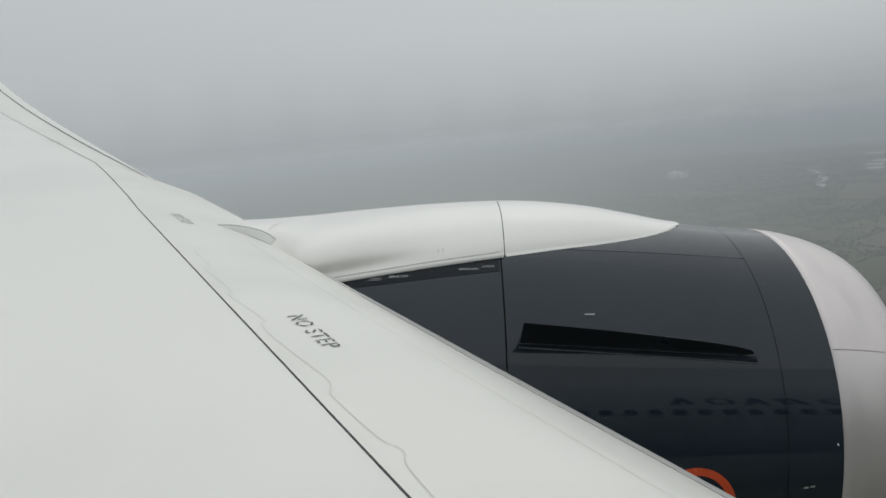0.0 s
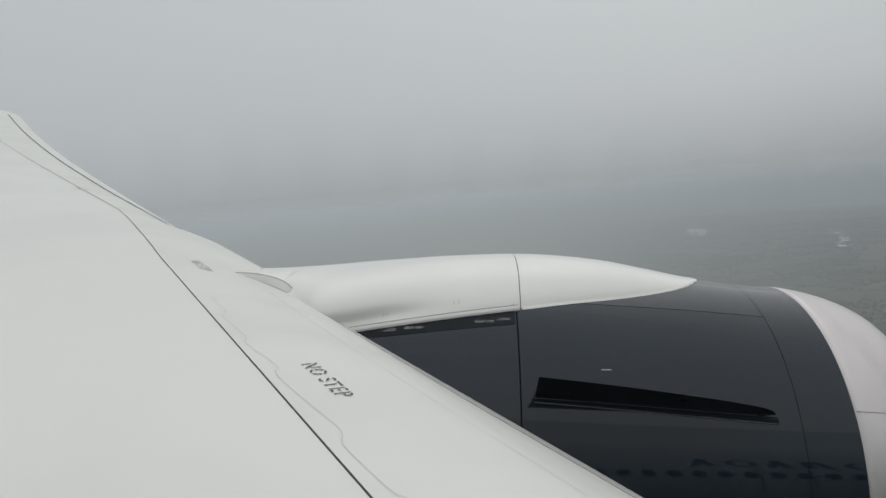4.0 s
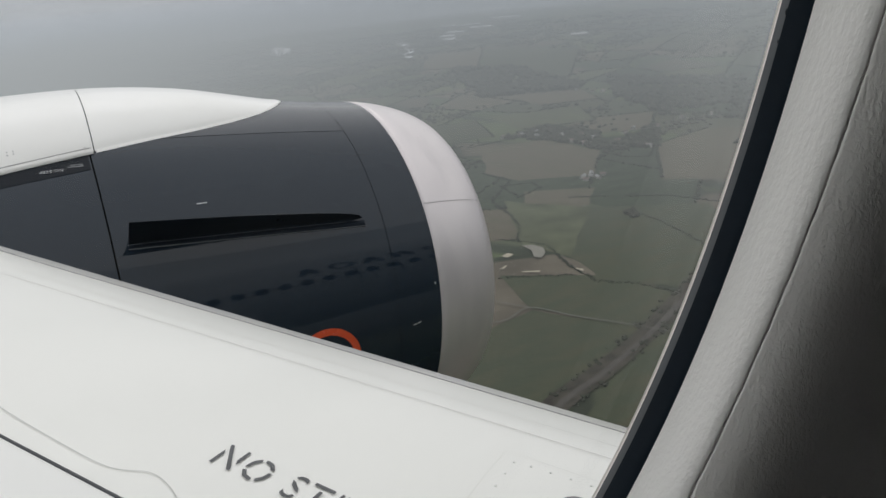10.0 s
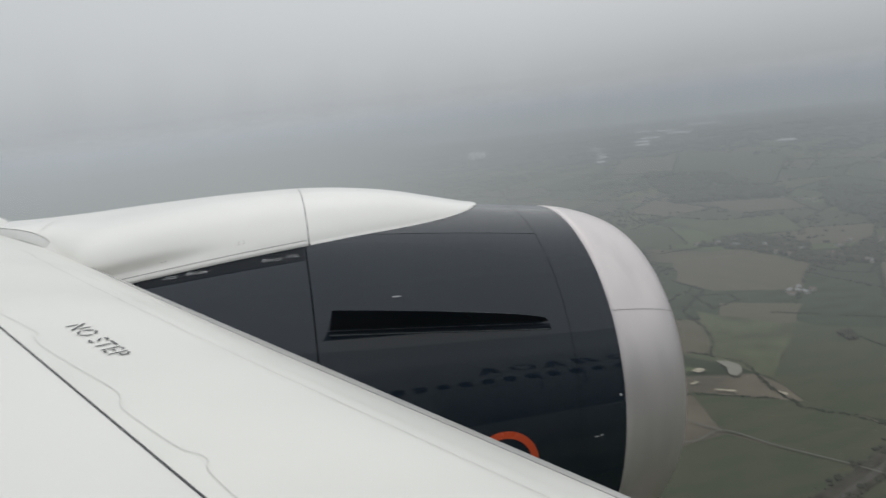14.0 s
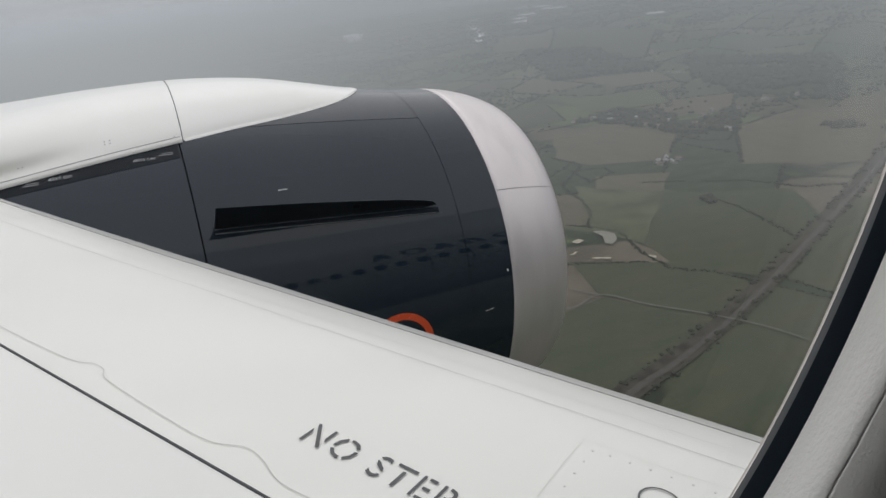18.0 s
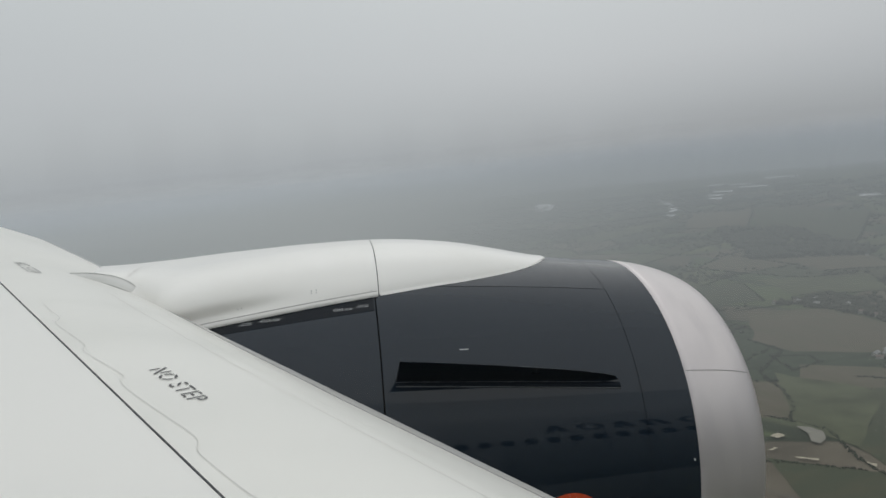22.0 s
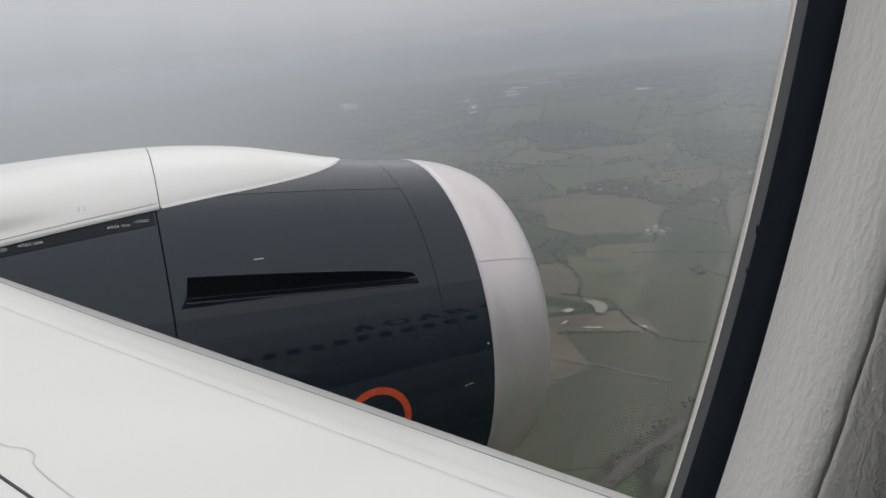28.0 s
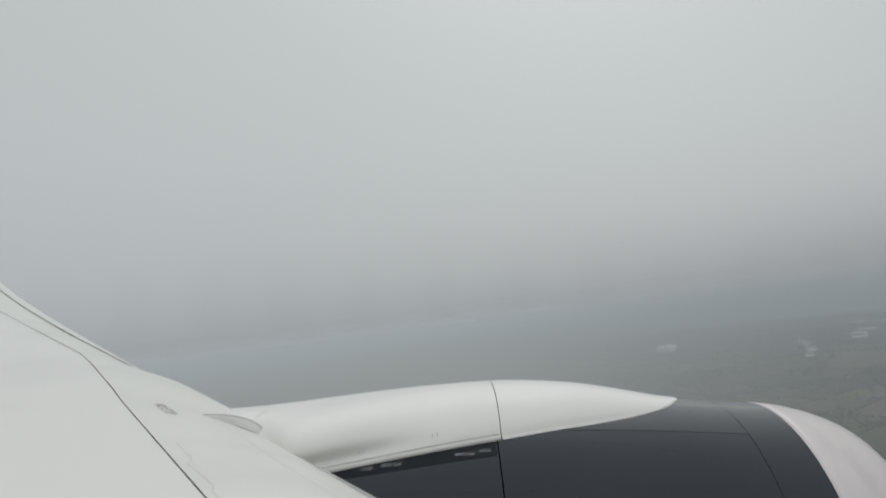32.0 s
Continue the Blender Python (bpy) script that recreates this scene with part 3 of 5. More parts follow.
for i in range(33):
    t = i / 32
    x = CH0 + (CH1 - CH0) * t
    base = Vector(on_cowl(x, 36.6 - 2.5 * t, -0.01))
    h = 0.408 * max(0.0, 1 - t) ** 0.48
    th = 0.008 + 0.010 * (1 - t)
    side = Vector((0, UPW.z, -UPW.y)) * th / 2
    top = base + UPW * (h + 0.004) + Vector((-0.006 * (1 - t), 0, 0))
    edge_rows.append([base - side * 1.6, base.lerp(top, 0.5) - side, top - side * 0.5, top + UPW * 0.004, top + side * 0.5, base.lerp(top, 0.5) + side, base + side * 1.6])
v, f = sheet(edge_rows)
f += [tuple(range(6, -1, -1)), tuple(range(32 * 7, 32 * 7 + 7))]
add("blade", mesh_of("blade", v, f, STRAKE, smooth=False), strake, "thin black strake blade")
# highlight on the blade's top edge, painted as a thin lighter strip
tips = []
for i in range(12, 32):
    a, b = Vector(edge_rows[i][3]), Vector(edge_rows[i][4])
    a += UPW * 0.0015
    tips.append([tuple(a), tuple(a.lerp(b, min(1, (i - 12) / 10)) + UPW * 0.0015)])
grid_part("blade_edge", tips, STRAKE_EDGE, strake, "thin strip painted as the highlight along the blade's top edge")
fl, upper, lower = [], [], []
for i in range(25):
    t = i / 24
    x = CH0 - 0.01 + (CH1 + 0.012 - CH0) * t
    a, low = 35.85 - 2.6 * t, 34.85 - 3.2 * t
    fl.append([on_cowl(x, a + 0.1, 0.001), on_cowl(x, a, 0.012), on_cowl(x, low + 0.1, 0.010), on_cowl(x, low, 0.001)])
    if t < 0.93:
        upper.append([on_cowl(x, a + 0.07, 0.0125), on_cowl(x, a - 0.07 * (1 - 0.5 * t), 0.0135)])
    lower.append([on_cowl(x, low + 0.12, 0.0115), on_cowl(x, low - 0.03, 0.0120), on_cowl(x, low - 0.05, 0.002)])
grid_part("mounting_flange", fl, STRAKE, strake, "black flange at the strake's foot")
# these two grey strips carry painted glints of the foot and flange
grid_part("foot_bead", upper, STRAKE_EDGE, strake, "grey bead along the blade's foot, coloured as a glint")
grid_part("flange_edge", lower, STRAKE_EDGE, strake, "lower edge of the flange, coloured grey as a glint")
for t in spread(0.04, 0.97, 9):
    x = CH0 + (CH1 - CH0) * t
    p = Vector(on_cowl(x, 35.2 - 2.25 * t, 0.0135))
    bm = bmesh.new()
    bmesh.ops.create_circle(bm, cap_ends=True, radius=0.006, segments=8)
    nrm = Vector((0, p.y, p.z)).normalized()
    bmesh.ops.transform(bm, matrix=Matrix.Translation(p) @ nrm.to_track_quat("Z", "X").to_matrix().to_4x4(), verts=bm.verts)
    part("screw_head", bm, STRAKE, strake)

# painted ring, service marks
ring_rows = []
for k in range(49):
    a = 2 * math.pi * k / 48
    ring_rows.append([on_cowl(-1.17 + r * math.cos(a), math.degrees((-0.062 + r * math.sin(a)) / 1.92), 0.003) for r in (0.256, 0.277, 0.298, 0.318)])
grid_part("painted_ring", ring_rows, ORANGE, nacelle, "orange-red ring emblem painted on the cowl")


def cowl_bar(x, deg, length, height, material, parent, name="marking", tilt=0.0):
    rows = []
    for u in spread(-0.5, 0.5, 4):
        rows.append([on_cowl(x + u * length, deg + math.degrees((s * height + u * length * tilt) / 1.92), 0.0035) for s in (-0.5, 0.5)])
    return grid_part(name, rows, material, parent)


for x, deg in ((-1.948, 43.4), (-1.906, 43.45)):
    cowl_bar(x, deg, 0.038, 0.006, PLACARD, nacelle)
for x, deg in ((-0.30, 1.9), (-0.25, 2.1)):
    cowl_bar(x, deg, 0.038, 0.006, PLACARD, nacelle, tilt=0.08)
cowl_bar(-0.05, 12.3, 0.012, 0.02, PLACARD, nacelle)

# ================= engine pylon =================
PY_X = [-0.80, -1.0, -1.27, -1.675, -2.13, -2.577, -3.236, -3.775, -4.565, -5.1, -6.6]
PY_CREST = [1.888, 1.922, 1.976, 2.050, 2.094, 2.105, 2.071, 2.013, 1.926, 1.89, 1.86]
PY_ANG = [87.5, 79.5, 73.6, 68.6, 64.9, 61.6, 57.7, 55.0, 52.0, 50.5, 48.0]


def through_table(xs, ys, x):
    """A smooth curve through unevenly spaced points (xs falling)."""
    xs, ys = xs[::-1], ys[::-1]
    x = min(max(x, xs[0]), xs[-1])
    i = max(k for k in range(len(xs) - 1) if xs[k] <= x or k == 0)

    def slope(k):
        a, b = max(k - 1, 0), min(k + 1, len(xs) - 1)
        return (ys[b] - ys[a]) / (xs[b] - xs[a])
    w = xs[i + 1] - xs[i]
    f = (x - xs[i]) / w
    h = f * f * (3 - 2 * f)
    return ys[i] * (1 - h) + ys[i + 1] * h + w * (f * (1 - f) ** 2 * slope(i) - f * f * (1 - f) * slope(i + 1))


def smooth_interp(ks, k):
    """A smooth curve through evenly spaced values."""
    u = k * (len(ks) - 1)
    i = min(int(u), len(ks) - 2)
    f = u - i
    p0, p1, p2, p3 = ks[max(i - 1, 0)], ks[i], ks[i + 1], ks[min(i + 2, len(ks) - 1)]
    return 0.5 * (2 * p1 + (p2 - p0) * f + (2 * p0 - 5 * p1 + 4 * p2 - p3) * f * f + (3 * p1 - p0 - 3 * p2 + p3) * f ** 3)


def pylon_section(x, n=30, lift=0.0):
    crest, ang = through_table(PY_X, PY_CREST, x), through_table(PY_X, PY_ANG, x)
    slim = min(max((-x - 4.3) / 0.35, 0), 1)
    crest += 0.030 * slim
    b = Vector(on_cowl(max(x, -4.4), ang, 0.004))
    wb, zb = -b.y, b.z
    aft = min(max((-x - 2.9) / 1.5, 0), 1)
    aft = aft * aft * (3 - 2 * aft)
    ks = spread(0, 1, n)
    Y0, Z0 = [0, 0.25, 0.5, 0.70, 0.85, 0.95, 1.0], [1, 0.975, 0.87, 0.69, 0.45, 0.21, 0]
    Y1, Z1 = [0, 0.40, 0.70, 0.91, 0.985, 0.925, 1.0], [1, 0.985, 0.90, 0.70, 0.40, 0.13, 0]
    out = []
    for k in ks:
        y = smooth_interp(Y0, k) * (1 - aft) + smooth_interp(Y1, k) * aft
        z = smooth_interp(Z0, k) * (1 - aft) + smooth_interp(Z1, k) * aft
        y = float(y * wb * (1 - 0.45 * slim * min(1, (1 - k) / 0.3)))
        over = math.sqrt(max(cowl_r(max(x, -4.4)) ** 2 - y * y, 0)) + 0.012 + 0.02 * aft * (1 - y / wb)
        out.append((y, max(float(zb + (crest - zb) * z + lift), over if y < wb * 0.999 else 0)))
    return [(x, y, z) for y, z in reversed(out)] + [(x, -y, z) for y, z in out[1:]]


pylon = thing("engine_pylon", "white painted pylon fairing on top of the black nacelle", "pylon")
grid_part("front_fairing", [pylon_section(x) for x in spread(-2.5745, -0.80, 26)], PYLON, pylon, "white pointed front fairing")
grid_part("rear_fairing", [pylon_section(x) for x in spread(-6.6, -2.5815, 44)], PYLON, pylon, "white rear fairing running under the wing")
grid_part("joint_strip", [[(x, y * 0.995, z - 0.012) for _, y, z in pylon_section(x)] for x in (-2.60, -2.575, -2.55)], GAP, pylon, "dark joint between the fairings")
foot = []
for x in spread(-5.2, -2.585, 26):
    ang = through_table(PY_X, PY_ANG, x)
    foot.append([on_cowl(x, ang + 0.42, 0.034), on_cowl(x, ang + 0.05, 0.030), on_cowl(x, ang - 0.5, 0.022), on_cowl(x, ang - 0.6, 0.002)])
grid_part("foot_flange", foot, PYLON, pylon, "white flange along the pylon's foot")
seam = []
for x in spread(-5.0, -2.60, 26):
    ang = through_table(PY_X, PY_ANG, x)
    seam.append([on_cowl(x, ang + 0.34, 0.0355), on_cowl(x, ang + 0.50, 0.0370)])
grid_part("foot_seam", seam, LIP_DARK, pylon, "fine dark seam above the foot flange")
foot = []
for x in spread(-2.565, -0.86, 26):
    ang = through_table(PY_X, PY_ANG, x)
    foot.append([on_cowl(x, ang + 0.5, 0.012), on_cowl(x, ang - 0.15, 0.010), on_cowl(x, ang - 0.5, 0.002)])
grid_part("foot_flange", foot, PYLON, pylon, "white flange along the pylon's foot")


def fastener(p, nrm, r, parent, material=SCREW):
    bm = bmesh.new()
    bmesh.ops.create_cone(bm, cap_ends=True, segments=8, radius1=r, radius2=r * 0.8, depth=0.003)
    bmesh.ops.transform(bm, matrix=Matrix.Translation(p) @ Vector(nrm).normalized().to_track_quat("Z", "X").to_matrix().to_4x4(), verts=bm.verts)
    return part("fastener", bm, material, parent)


def pylon_side(x, k):
    """A point on the inboard flank, k from the foot (0) to the crest (1), and its normal."""
    sec = [p for p in pylon_section(x, 30) if p[1] <= 0]
    sec.sort(key=lambda p: p[2])
    i = min(int(k * (len(sec) - 1)), len(sec) - 2)
    a, b = Vector(sec[i]), Vector(sec[i + 1])
    return a, Vector((0, -(b.z - a.z), -(a.y - b.y))).normalized() * (1 if a.z < b.z else -1)


for x, k in ((-2.64, 0.10), (-2.64, 0.93), (-2.50, 0.93), (-3.11, 0.25), (-3.15, 0.25), (-3.11, 0.20), (-3.15, 0.20), (-3.72, 0.20), (-3.75, 0.20), (-2.1, 0.8), (-1.62, 0.9)):
    p, nn = pylon_side(x, k)
    fastener(p, (0, -abs(nn.y) - 0.2, abs(nn.z)), 0.0065, pylon)
for x0, x1, k0, k1 in ((-4.75, -4.69, 0.70, 0.93), (-4.735, -4.70, 0.80, 0.80)):
    rows = []
    for u in spread(0, 1, 8):
        p, nn = pylon_side(x0 + (x1 - x0) * u, k0 + (k1 - k0) * u)
        q = p + Vector((0, -0.004, 0.004))
        rows.append([tuple(q), tuple(q + Vector((0.006, 0, 0.002)))])
    grid_part("sealant_seam", rows, SEALANT, pylon, "short sealed seam")
cowl_band = []
for x in spread(-5.0, -2.63, 24):
    ang = through_table(PY_X, PY_ANG, x)
    w = 3.0 + 2.3 * min(max((x + 3.9) / 1.3, 0), 1)
    cowl_band.append([on_cowl(x, ang - 0.4, 0.0030), on_cowl(x, ang - w, 0.0030)])
band = grid_part("matt_band", cowl_band, BAND, nacelle, "matt black band with white placards")
for x, drop in ((-2.725, 3.1), (-3.68, 1.5)):
    a = through_table(PY_X, PY_ANG, x) - drop
    for t in (-0.42, 0.42):
        cowl_bar(x + 0.012 * t, a + t * 0.62, 0.105 - 0.02 * (t > 0), 0.008, PLACARD_DIM, band, "placard")


# ================= writing =================
def letters(text):
    """Flat outline letters with stencil breaks, one unit wide in all: (vertices, faces) for each letter."""
    cu = bpy.data.curves.new("writing", "FONT")
    cu.body = text
    cu.resolution_u = 3
    cu.space_character = 1.17
    ob = bpy.data.objects.new("writing", cu)
    scene.collection.objects.link(ob)
    bpy.context.view_layer.update()
    me = ob.evaluated_get(bpy.context.evaluated_depsgraph_get()).to_mesh()
    bm = bmesh.new()
    bm.from_mesh(me)
    bpy.data.objects.remove(ob)
    x0, x1 = min(v.co.x for v in bm.verts), max(v.co.x for v in bm.verts)
    bmesh.ops.translate(bm, vec=(-x0, 0, 0), verts=bm.verts)
    bmesh.ops.scale(bm, vec=(1 / (x1 - x0),) * 3, verts=bm.verts)
    top = max(v.co.y for v in bm.verts)
    boxes = []
    # stencil breaks, letter by letter: places and directions within each letter's box
    seen = set()
    for v in bm.verts:
        if v in seen:
            continue
        isle, todo = [], [v]
        seen.add(v)
        while todo:
            q = todo.pop()
            isle.append(q)
            for e in q.link_edges:
                o = e.other_vert(q)
                if o not in seen:
                    seen.add(o)
                    todo.append(o)
        boxes.append((min(q.co.x for q in isle), max(q.co.x for q in isle)))
    boxes.sort()
    cuts = [[((0.25, 0.5), (1, 0.72)), ((0.75, 0.5), (1, 0.72))], [((0.5, 0.5), (1, 0.35)), ((0.5, 0.5), (-0.3, 1))], [((0.5, 0.70), (0.35, 1)), ((0.5, 0.34), (0.35, 1))],
            [((0.5, 0.80), (0, 1))], [((0.32, 0.5), (1, 0))], [((0.30, 0.5), (1, 0))]]
    for (a, b), letter in zip(boxes, cuts):
        for (px, py), way in letter:
            co, nrm = Vector((a + (b - a) * px, top * py, 0)), Vector((*way, 0)).normalized()
            for side in (-0.0105, 0.0105):
                faces = [q for q in bm.faces if a - 1e-4 < q.calc_center_median().x < b + 1e-4]
                geom = faces + list({e for q in faces for e in q.edges}) + list({v for q in faces for v in q.verts})
                bmesh.ops.bisect_plane(bm, geom=geom, plane_co=co + nrm * side, plane_no=nrm)
            kill = [q for q in bm.faces if a - 1e-4 < q.calc_center_median().x < b + 1e-4 and abs((q.calc_center_median() - co).dot(nrm)) < 0.0104]
            bmesh.ops.delete(bm, geom=kill, context="FACES")
    bmesh.ops.subdivide_edges(bm, edges=[e for e in bm.edges if e.calc_length() > 0.08], cuts=2)
    bm.verts.index_update()
    out = []
    for a, b in boxes:
        verts, faces, at = [], [], {}
        for q in bm.faces:
            if a - 1e-4 < q.calc_center_median().x < b + 1e-4:
                for v in q.verts:
                    if v.index not in at:
                        at[v.index] = len(verts)
                        verts.append(v.co.copy())
                faces.append([at[v.index] for v in q.verts])
        out.append((verts, faces))
    bm.free()
    return out


NO_STEP = letters("NO STEP")
for x, drop in ((-2.895, 3.05), (-3.486, 1.85)):
    a = through_table(PY_X, PY_ANG, x) - drop
    for verts, faces in NO_STEP:
        vs = [on_cowl(x + 0.078 - q.x * 0.156, a - math.degrees((q.y - 0.07) * 0.165 / 1.95), 0.006) for q in verts]
        add("letter", mesh_of("letter", vs, faces, PLACARD, smooth=False), band, "white letter of NO STEP, upside down")

# ================= wing =================
RISE = np.polyfit([-6.6, -5.013, -3.454, -1.518, -0.495, 2.706, 7.007, 12.13, 22.8, 30.0], [1.095, 1.267, 1.426, 1.628, 1.738, 2.074, 2.558, 3.223, 4.77, 6.1], 3)


def le_x(y):
    return -4.629 - 0.7265 * (y + 0.495)


def hump(y, s):
    """The swelling of the leading edge over the pylon."""
    u = (y + 0.5) / 3.2
    if not 0 < u < 1:
        return 0.0
    w = min(1.0, u / 0.22) if u < 0.6 else min(1.0, (1 - u) / 0.4)
    w = w * w * (3 - 2 * w)
    return 0.105 * w * math.exp(-max(s, 0) / 0.75)


def wing_profile(s):
    if s < 0:
        return -2.4 * (-s) ** 1.25
    if s < 1.155:
        return 0.262 * (1 - (1 - s / 1.155) ** 2) + 0.08 * s
    return 0.262 + 0.08 * s - 0.011 * max(0.0, s - 2.6) ** 2


def wing_at(y, s):
    return (le_x(y) - s, y, float(np.polyval(RISE, y)) + wing_profile(s) + hump(y, s))


def wing_z(x, y):
    s = le_x(y) - x
    return float(np.polyval(RISE, y)) + wing_profile(s) + hump(y, s)


def slat_s(y):
    """Distance of the slat's rear edge behind the leading edge."""
    return 1.765 - 0.1015 * (y + 5.29) if y < 2.60 else 0.965 + 0.08 * (y - 2.6)


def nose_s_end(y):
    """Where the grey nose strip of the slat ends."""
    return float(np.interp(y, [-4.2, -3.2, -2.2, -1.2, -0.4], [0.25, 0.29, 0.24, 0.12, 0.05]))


def aft_s(y):
    return max(3.2, 10.0 - 0.24 * (y + 6))


WY = sorted(set([round(v, 3) for v in spread(-7.0, 3.2, 51) + spread(3.2, 30.0, 54)] + [2.60]))
wing = thing("wing", "white aircraft wing with NO STEP stencils and dark slat joint", "wing")
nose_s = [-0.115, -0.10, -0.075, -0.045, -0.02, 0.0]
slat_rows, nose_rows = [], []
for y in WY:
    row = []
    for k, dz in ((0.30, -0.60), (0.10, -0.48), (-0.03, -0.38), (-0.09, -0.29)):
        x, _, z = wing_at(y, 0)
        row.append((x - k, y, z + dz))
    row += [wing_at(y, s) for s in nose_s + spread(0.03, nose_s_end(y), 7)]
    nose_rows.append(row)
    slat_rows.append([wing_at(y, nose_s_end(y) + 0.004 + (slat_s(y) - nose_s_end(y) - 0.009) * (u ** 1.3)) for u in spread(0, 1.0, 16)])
grid_part("slat_nose", nose_rows, NOSE, wing, "grey-white nose of the leading edge")
grid_part("leading_edge_slat", slat_rows, SLAT, wing, "white leading edge slat")
box_rows = []
for y in WY:
    s0 = slat_s(y) + 0.005
    row = [wing_at(y, s0 + (aft_s(y) - s0) * (u ** 1.5)) for u in spread(0, 1, 18)]
    box_rows.append(row)
grid_part("wing_panel", box_rows, WHITE, wing, "broad white upper wing skin")
nose_rows = [[tuple(Vector(wing_at(y, nose_s_end(y) + d)) + Vector((0, 0, h))) for d, h in ((-0.004, -0.003), (-0.003, 0.0025), (0.004, 0.0025), (0.005, -0.003))] for y in WY if y < -1.0]
grid_part("nose_joint", nose_rows, LIP_DARK, wing, "dark joint behind the slat's nose strip")
gap_rows = [[tuple(Vector(wing_at(y, slat_s(y) + d)) + Vector((0, 0, h))) for d, h in ((-0.0065, -0.004), (-0.0055, 0.002), (0.0055, 0.002), (0.0065, -0.004))] for y in WY if y <= 2.601]
grid_part("slat_joint", gap_rows, GAP, wing, "dark rubber joint behind the slat")
gap_rows = [[tuple(Vector(wing_at(y, slat_s(y) + d)) + Vector((0, 0, 0.003))) for d in (-0.012, 0.012)] for y in WY if 2.59 <= y < 29]
grid_part("panel_joint", gap_rows, SEALANT, wing, "fine grey joint on the outer wing")
under = []
for y in WY:
    x, _, z = wing_at(y, 0)
    row = [(x - 0.30, y, z - 0.60)] + [(x - s, y, z - 0.60 - 0.25 * math.sin(math.pi * min(s / aft_s(y), 1))) for s in (1.5, 3, 5)] + [tuple(wing_at(y, aft_s(y)))]
    under.append(row)
grid_part("lower_skin", under, WHITE, wing, "grey-white lower wing skin", flip=True)
edge_line = []
for y in WY:
    if 1.9 <= y < 29:
        mid = float(np.interp(y, [1.9, 2.6, 5.5, 10.0, 30.0], [0.20, 0.30, 0.54, 0.65, 0.80]))
        edge_line.append([tuple(Vector(wing_at(y, mid + d)) + Vector((0, 0, 0.004))) for d in (-0.032, 0.0, 0.032)])
grid_part("outer_slat_joint", edge_line, GAP, wing, "dark line along the outer leading edge")
# small cross-shaped brackets where the outer panels meet
for y in (4.7, 7.9, 11.4, 15.6):
    rows = []
    for d in spread(-0.13, 0.13, 4):
        q = wing_at(y + d * 0.25, slat_s(y) + d)
        rows.append([(q[0], q[1] - 0.022, q[2] + 0.006), (q[0], q[1] + 0.022, q[2] + 0.006)])
    grid_part("panel_bracket", rows, PALE_SEAL, wing, "small pale seam between outer panels")


def wing_line(pairs, width, material, name, n=90, label="", lift=0.003):
    """A fine strip along (y, s) pairs on the wing."""
    path = [wing_at(y, s)[:2] for y, s in soft_path(pairs, n)]
    return ribbon(name, path, width, wing_z, material, wing, label, lift)


for pairs, wdt, mt in (([(-6.6, 0.70), (-5.3, 0.69), (-4.4, 0.70), (-3.2, 0.71), (-2.0, 0.66), (-1.2, 0.58)], 0.0021, SEAM_BROWN), ([(-6.6, 0.53), (-5.2, 0.54), (-3.3, 0.58), (-1.8, 0.50)], 0.0026, PALE_SEAL)):
    wing_line(pairs, wdt, mt, "sealant_line", label="fine sealant line along the slat")
# wandering sealant bead ahead of the dark joint
WAVE = [(-4.934, -1.838), (-4.80, -2.06), (-4.715, -2.18), (-4.685, -2.27), (-4.68, -2.34), (-4.548, -2.527), (-4.388, -2.758), (-4.370, -2.834), (-4.329, -2.917), (-4.069, -3.236), (-4.054, -3.323), (-3.988, -3.447), (-3.81, -3.692), (-3.618, -3.943), (-3.573, -4.03), (-3.563, -4.107), (-3.522, -4.185), (-3.326, -4.467), (-3.252, -4.524), (-3.22, -4.576), (-3.212, -4.648), (-3.087, -4.881), (-2.965, -5.08), (-2.872, -5.148), (-2.838, -5.22), (-2.815, -5.33), (-2.735, -5.45), (-2.57, -5.68), (-2.50, -5.74), (-2.47, -5.86)]
ribbon("sealant_bead", soft_path(WAVE, 180), 0.0026, wing_z, BEAD, wing, "thin wandering sealant bead", 0.003)
# access panel outline by the root
ribbon("panel_outline", [(-2.5, -5.83), (-2.183, -5.616), (-2.05, -5.533), (-1.930, -5.458), (-1.919, -5.453), (-1.912, -5.459), (-1.769, -5.673), (-1.659, -5.80), (-1.5, -6.0)], 0.0014, wing_z, PALE_SEAL, wing, "fine outline of an access panel")
for (ox, oy), (ex, ey) in (((-2.722, -5.165), (-2.432, -5.643)), ((-3.953, -3.174), (-3.668, -3.615)), ((-5.627, -0.507), (-5.297, -0.99))):
    d = Vector((ex - ox, ey - oy))
    up = Vector((-d.y, d.x)).normalized()
    wdt = 0.50 if ox > -3 else 0.52 if ox > -5 else 0.48
    d.normalize()
    stencil = add("stencil", None, wing, "dark grey stencilled NO STEP lettering")
    stencil.empty_display_size = 0.1
    for verts, faces in NO_STEP:
        vs = []
        for q in verts:
            x, y = ox + d.x * q.x * wdt + up.x * q.y * 0.585, oy + d.y * q.x * wdt + up.y * q.y * 0.585
            vs.append((x, y, wing_z(x, y) + 0.004))
        add("letter", mesh_of("letter", vs, faces, STENCIL if ox > -5 else STENCIL_PALE, smooth=False), stencil)
# grey cap beside the pylon on the leading edge
LOW = soft_path([(-5.20, -0.60, 1.972), (-5.027, -0.60, 1.920), (-4.83, -0.60, 1.857), (-4.70, -0.60, 1.798), (-4.61, -0.59, 1.752)], 24)
HIGH = soft_path([(-5.21, -0.585, 1.972), (-5.02, -0.52, 1.957), (-4.838, -0.45, 1.908), (-4.706, -0.45, 1.838), (-4.625, -0.52, 1.750)], 24)
TOWARDS = Vector((0.25, -0.95, 0.15))
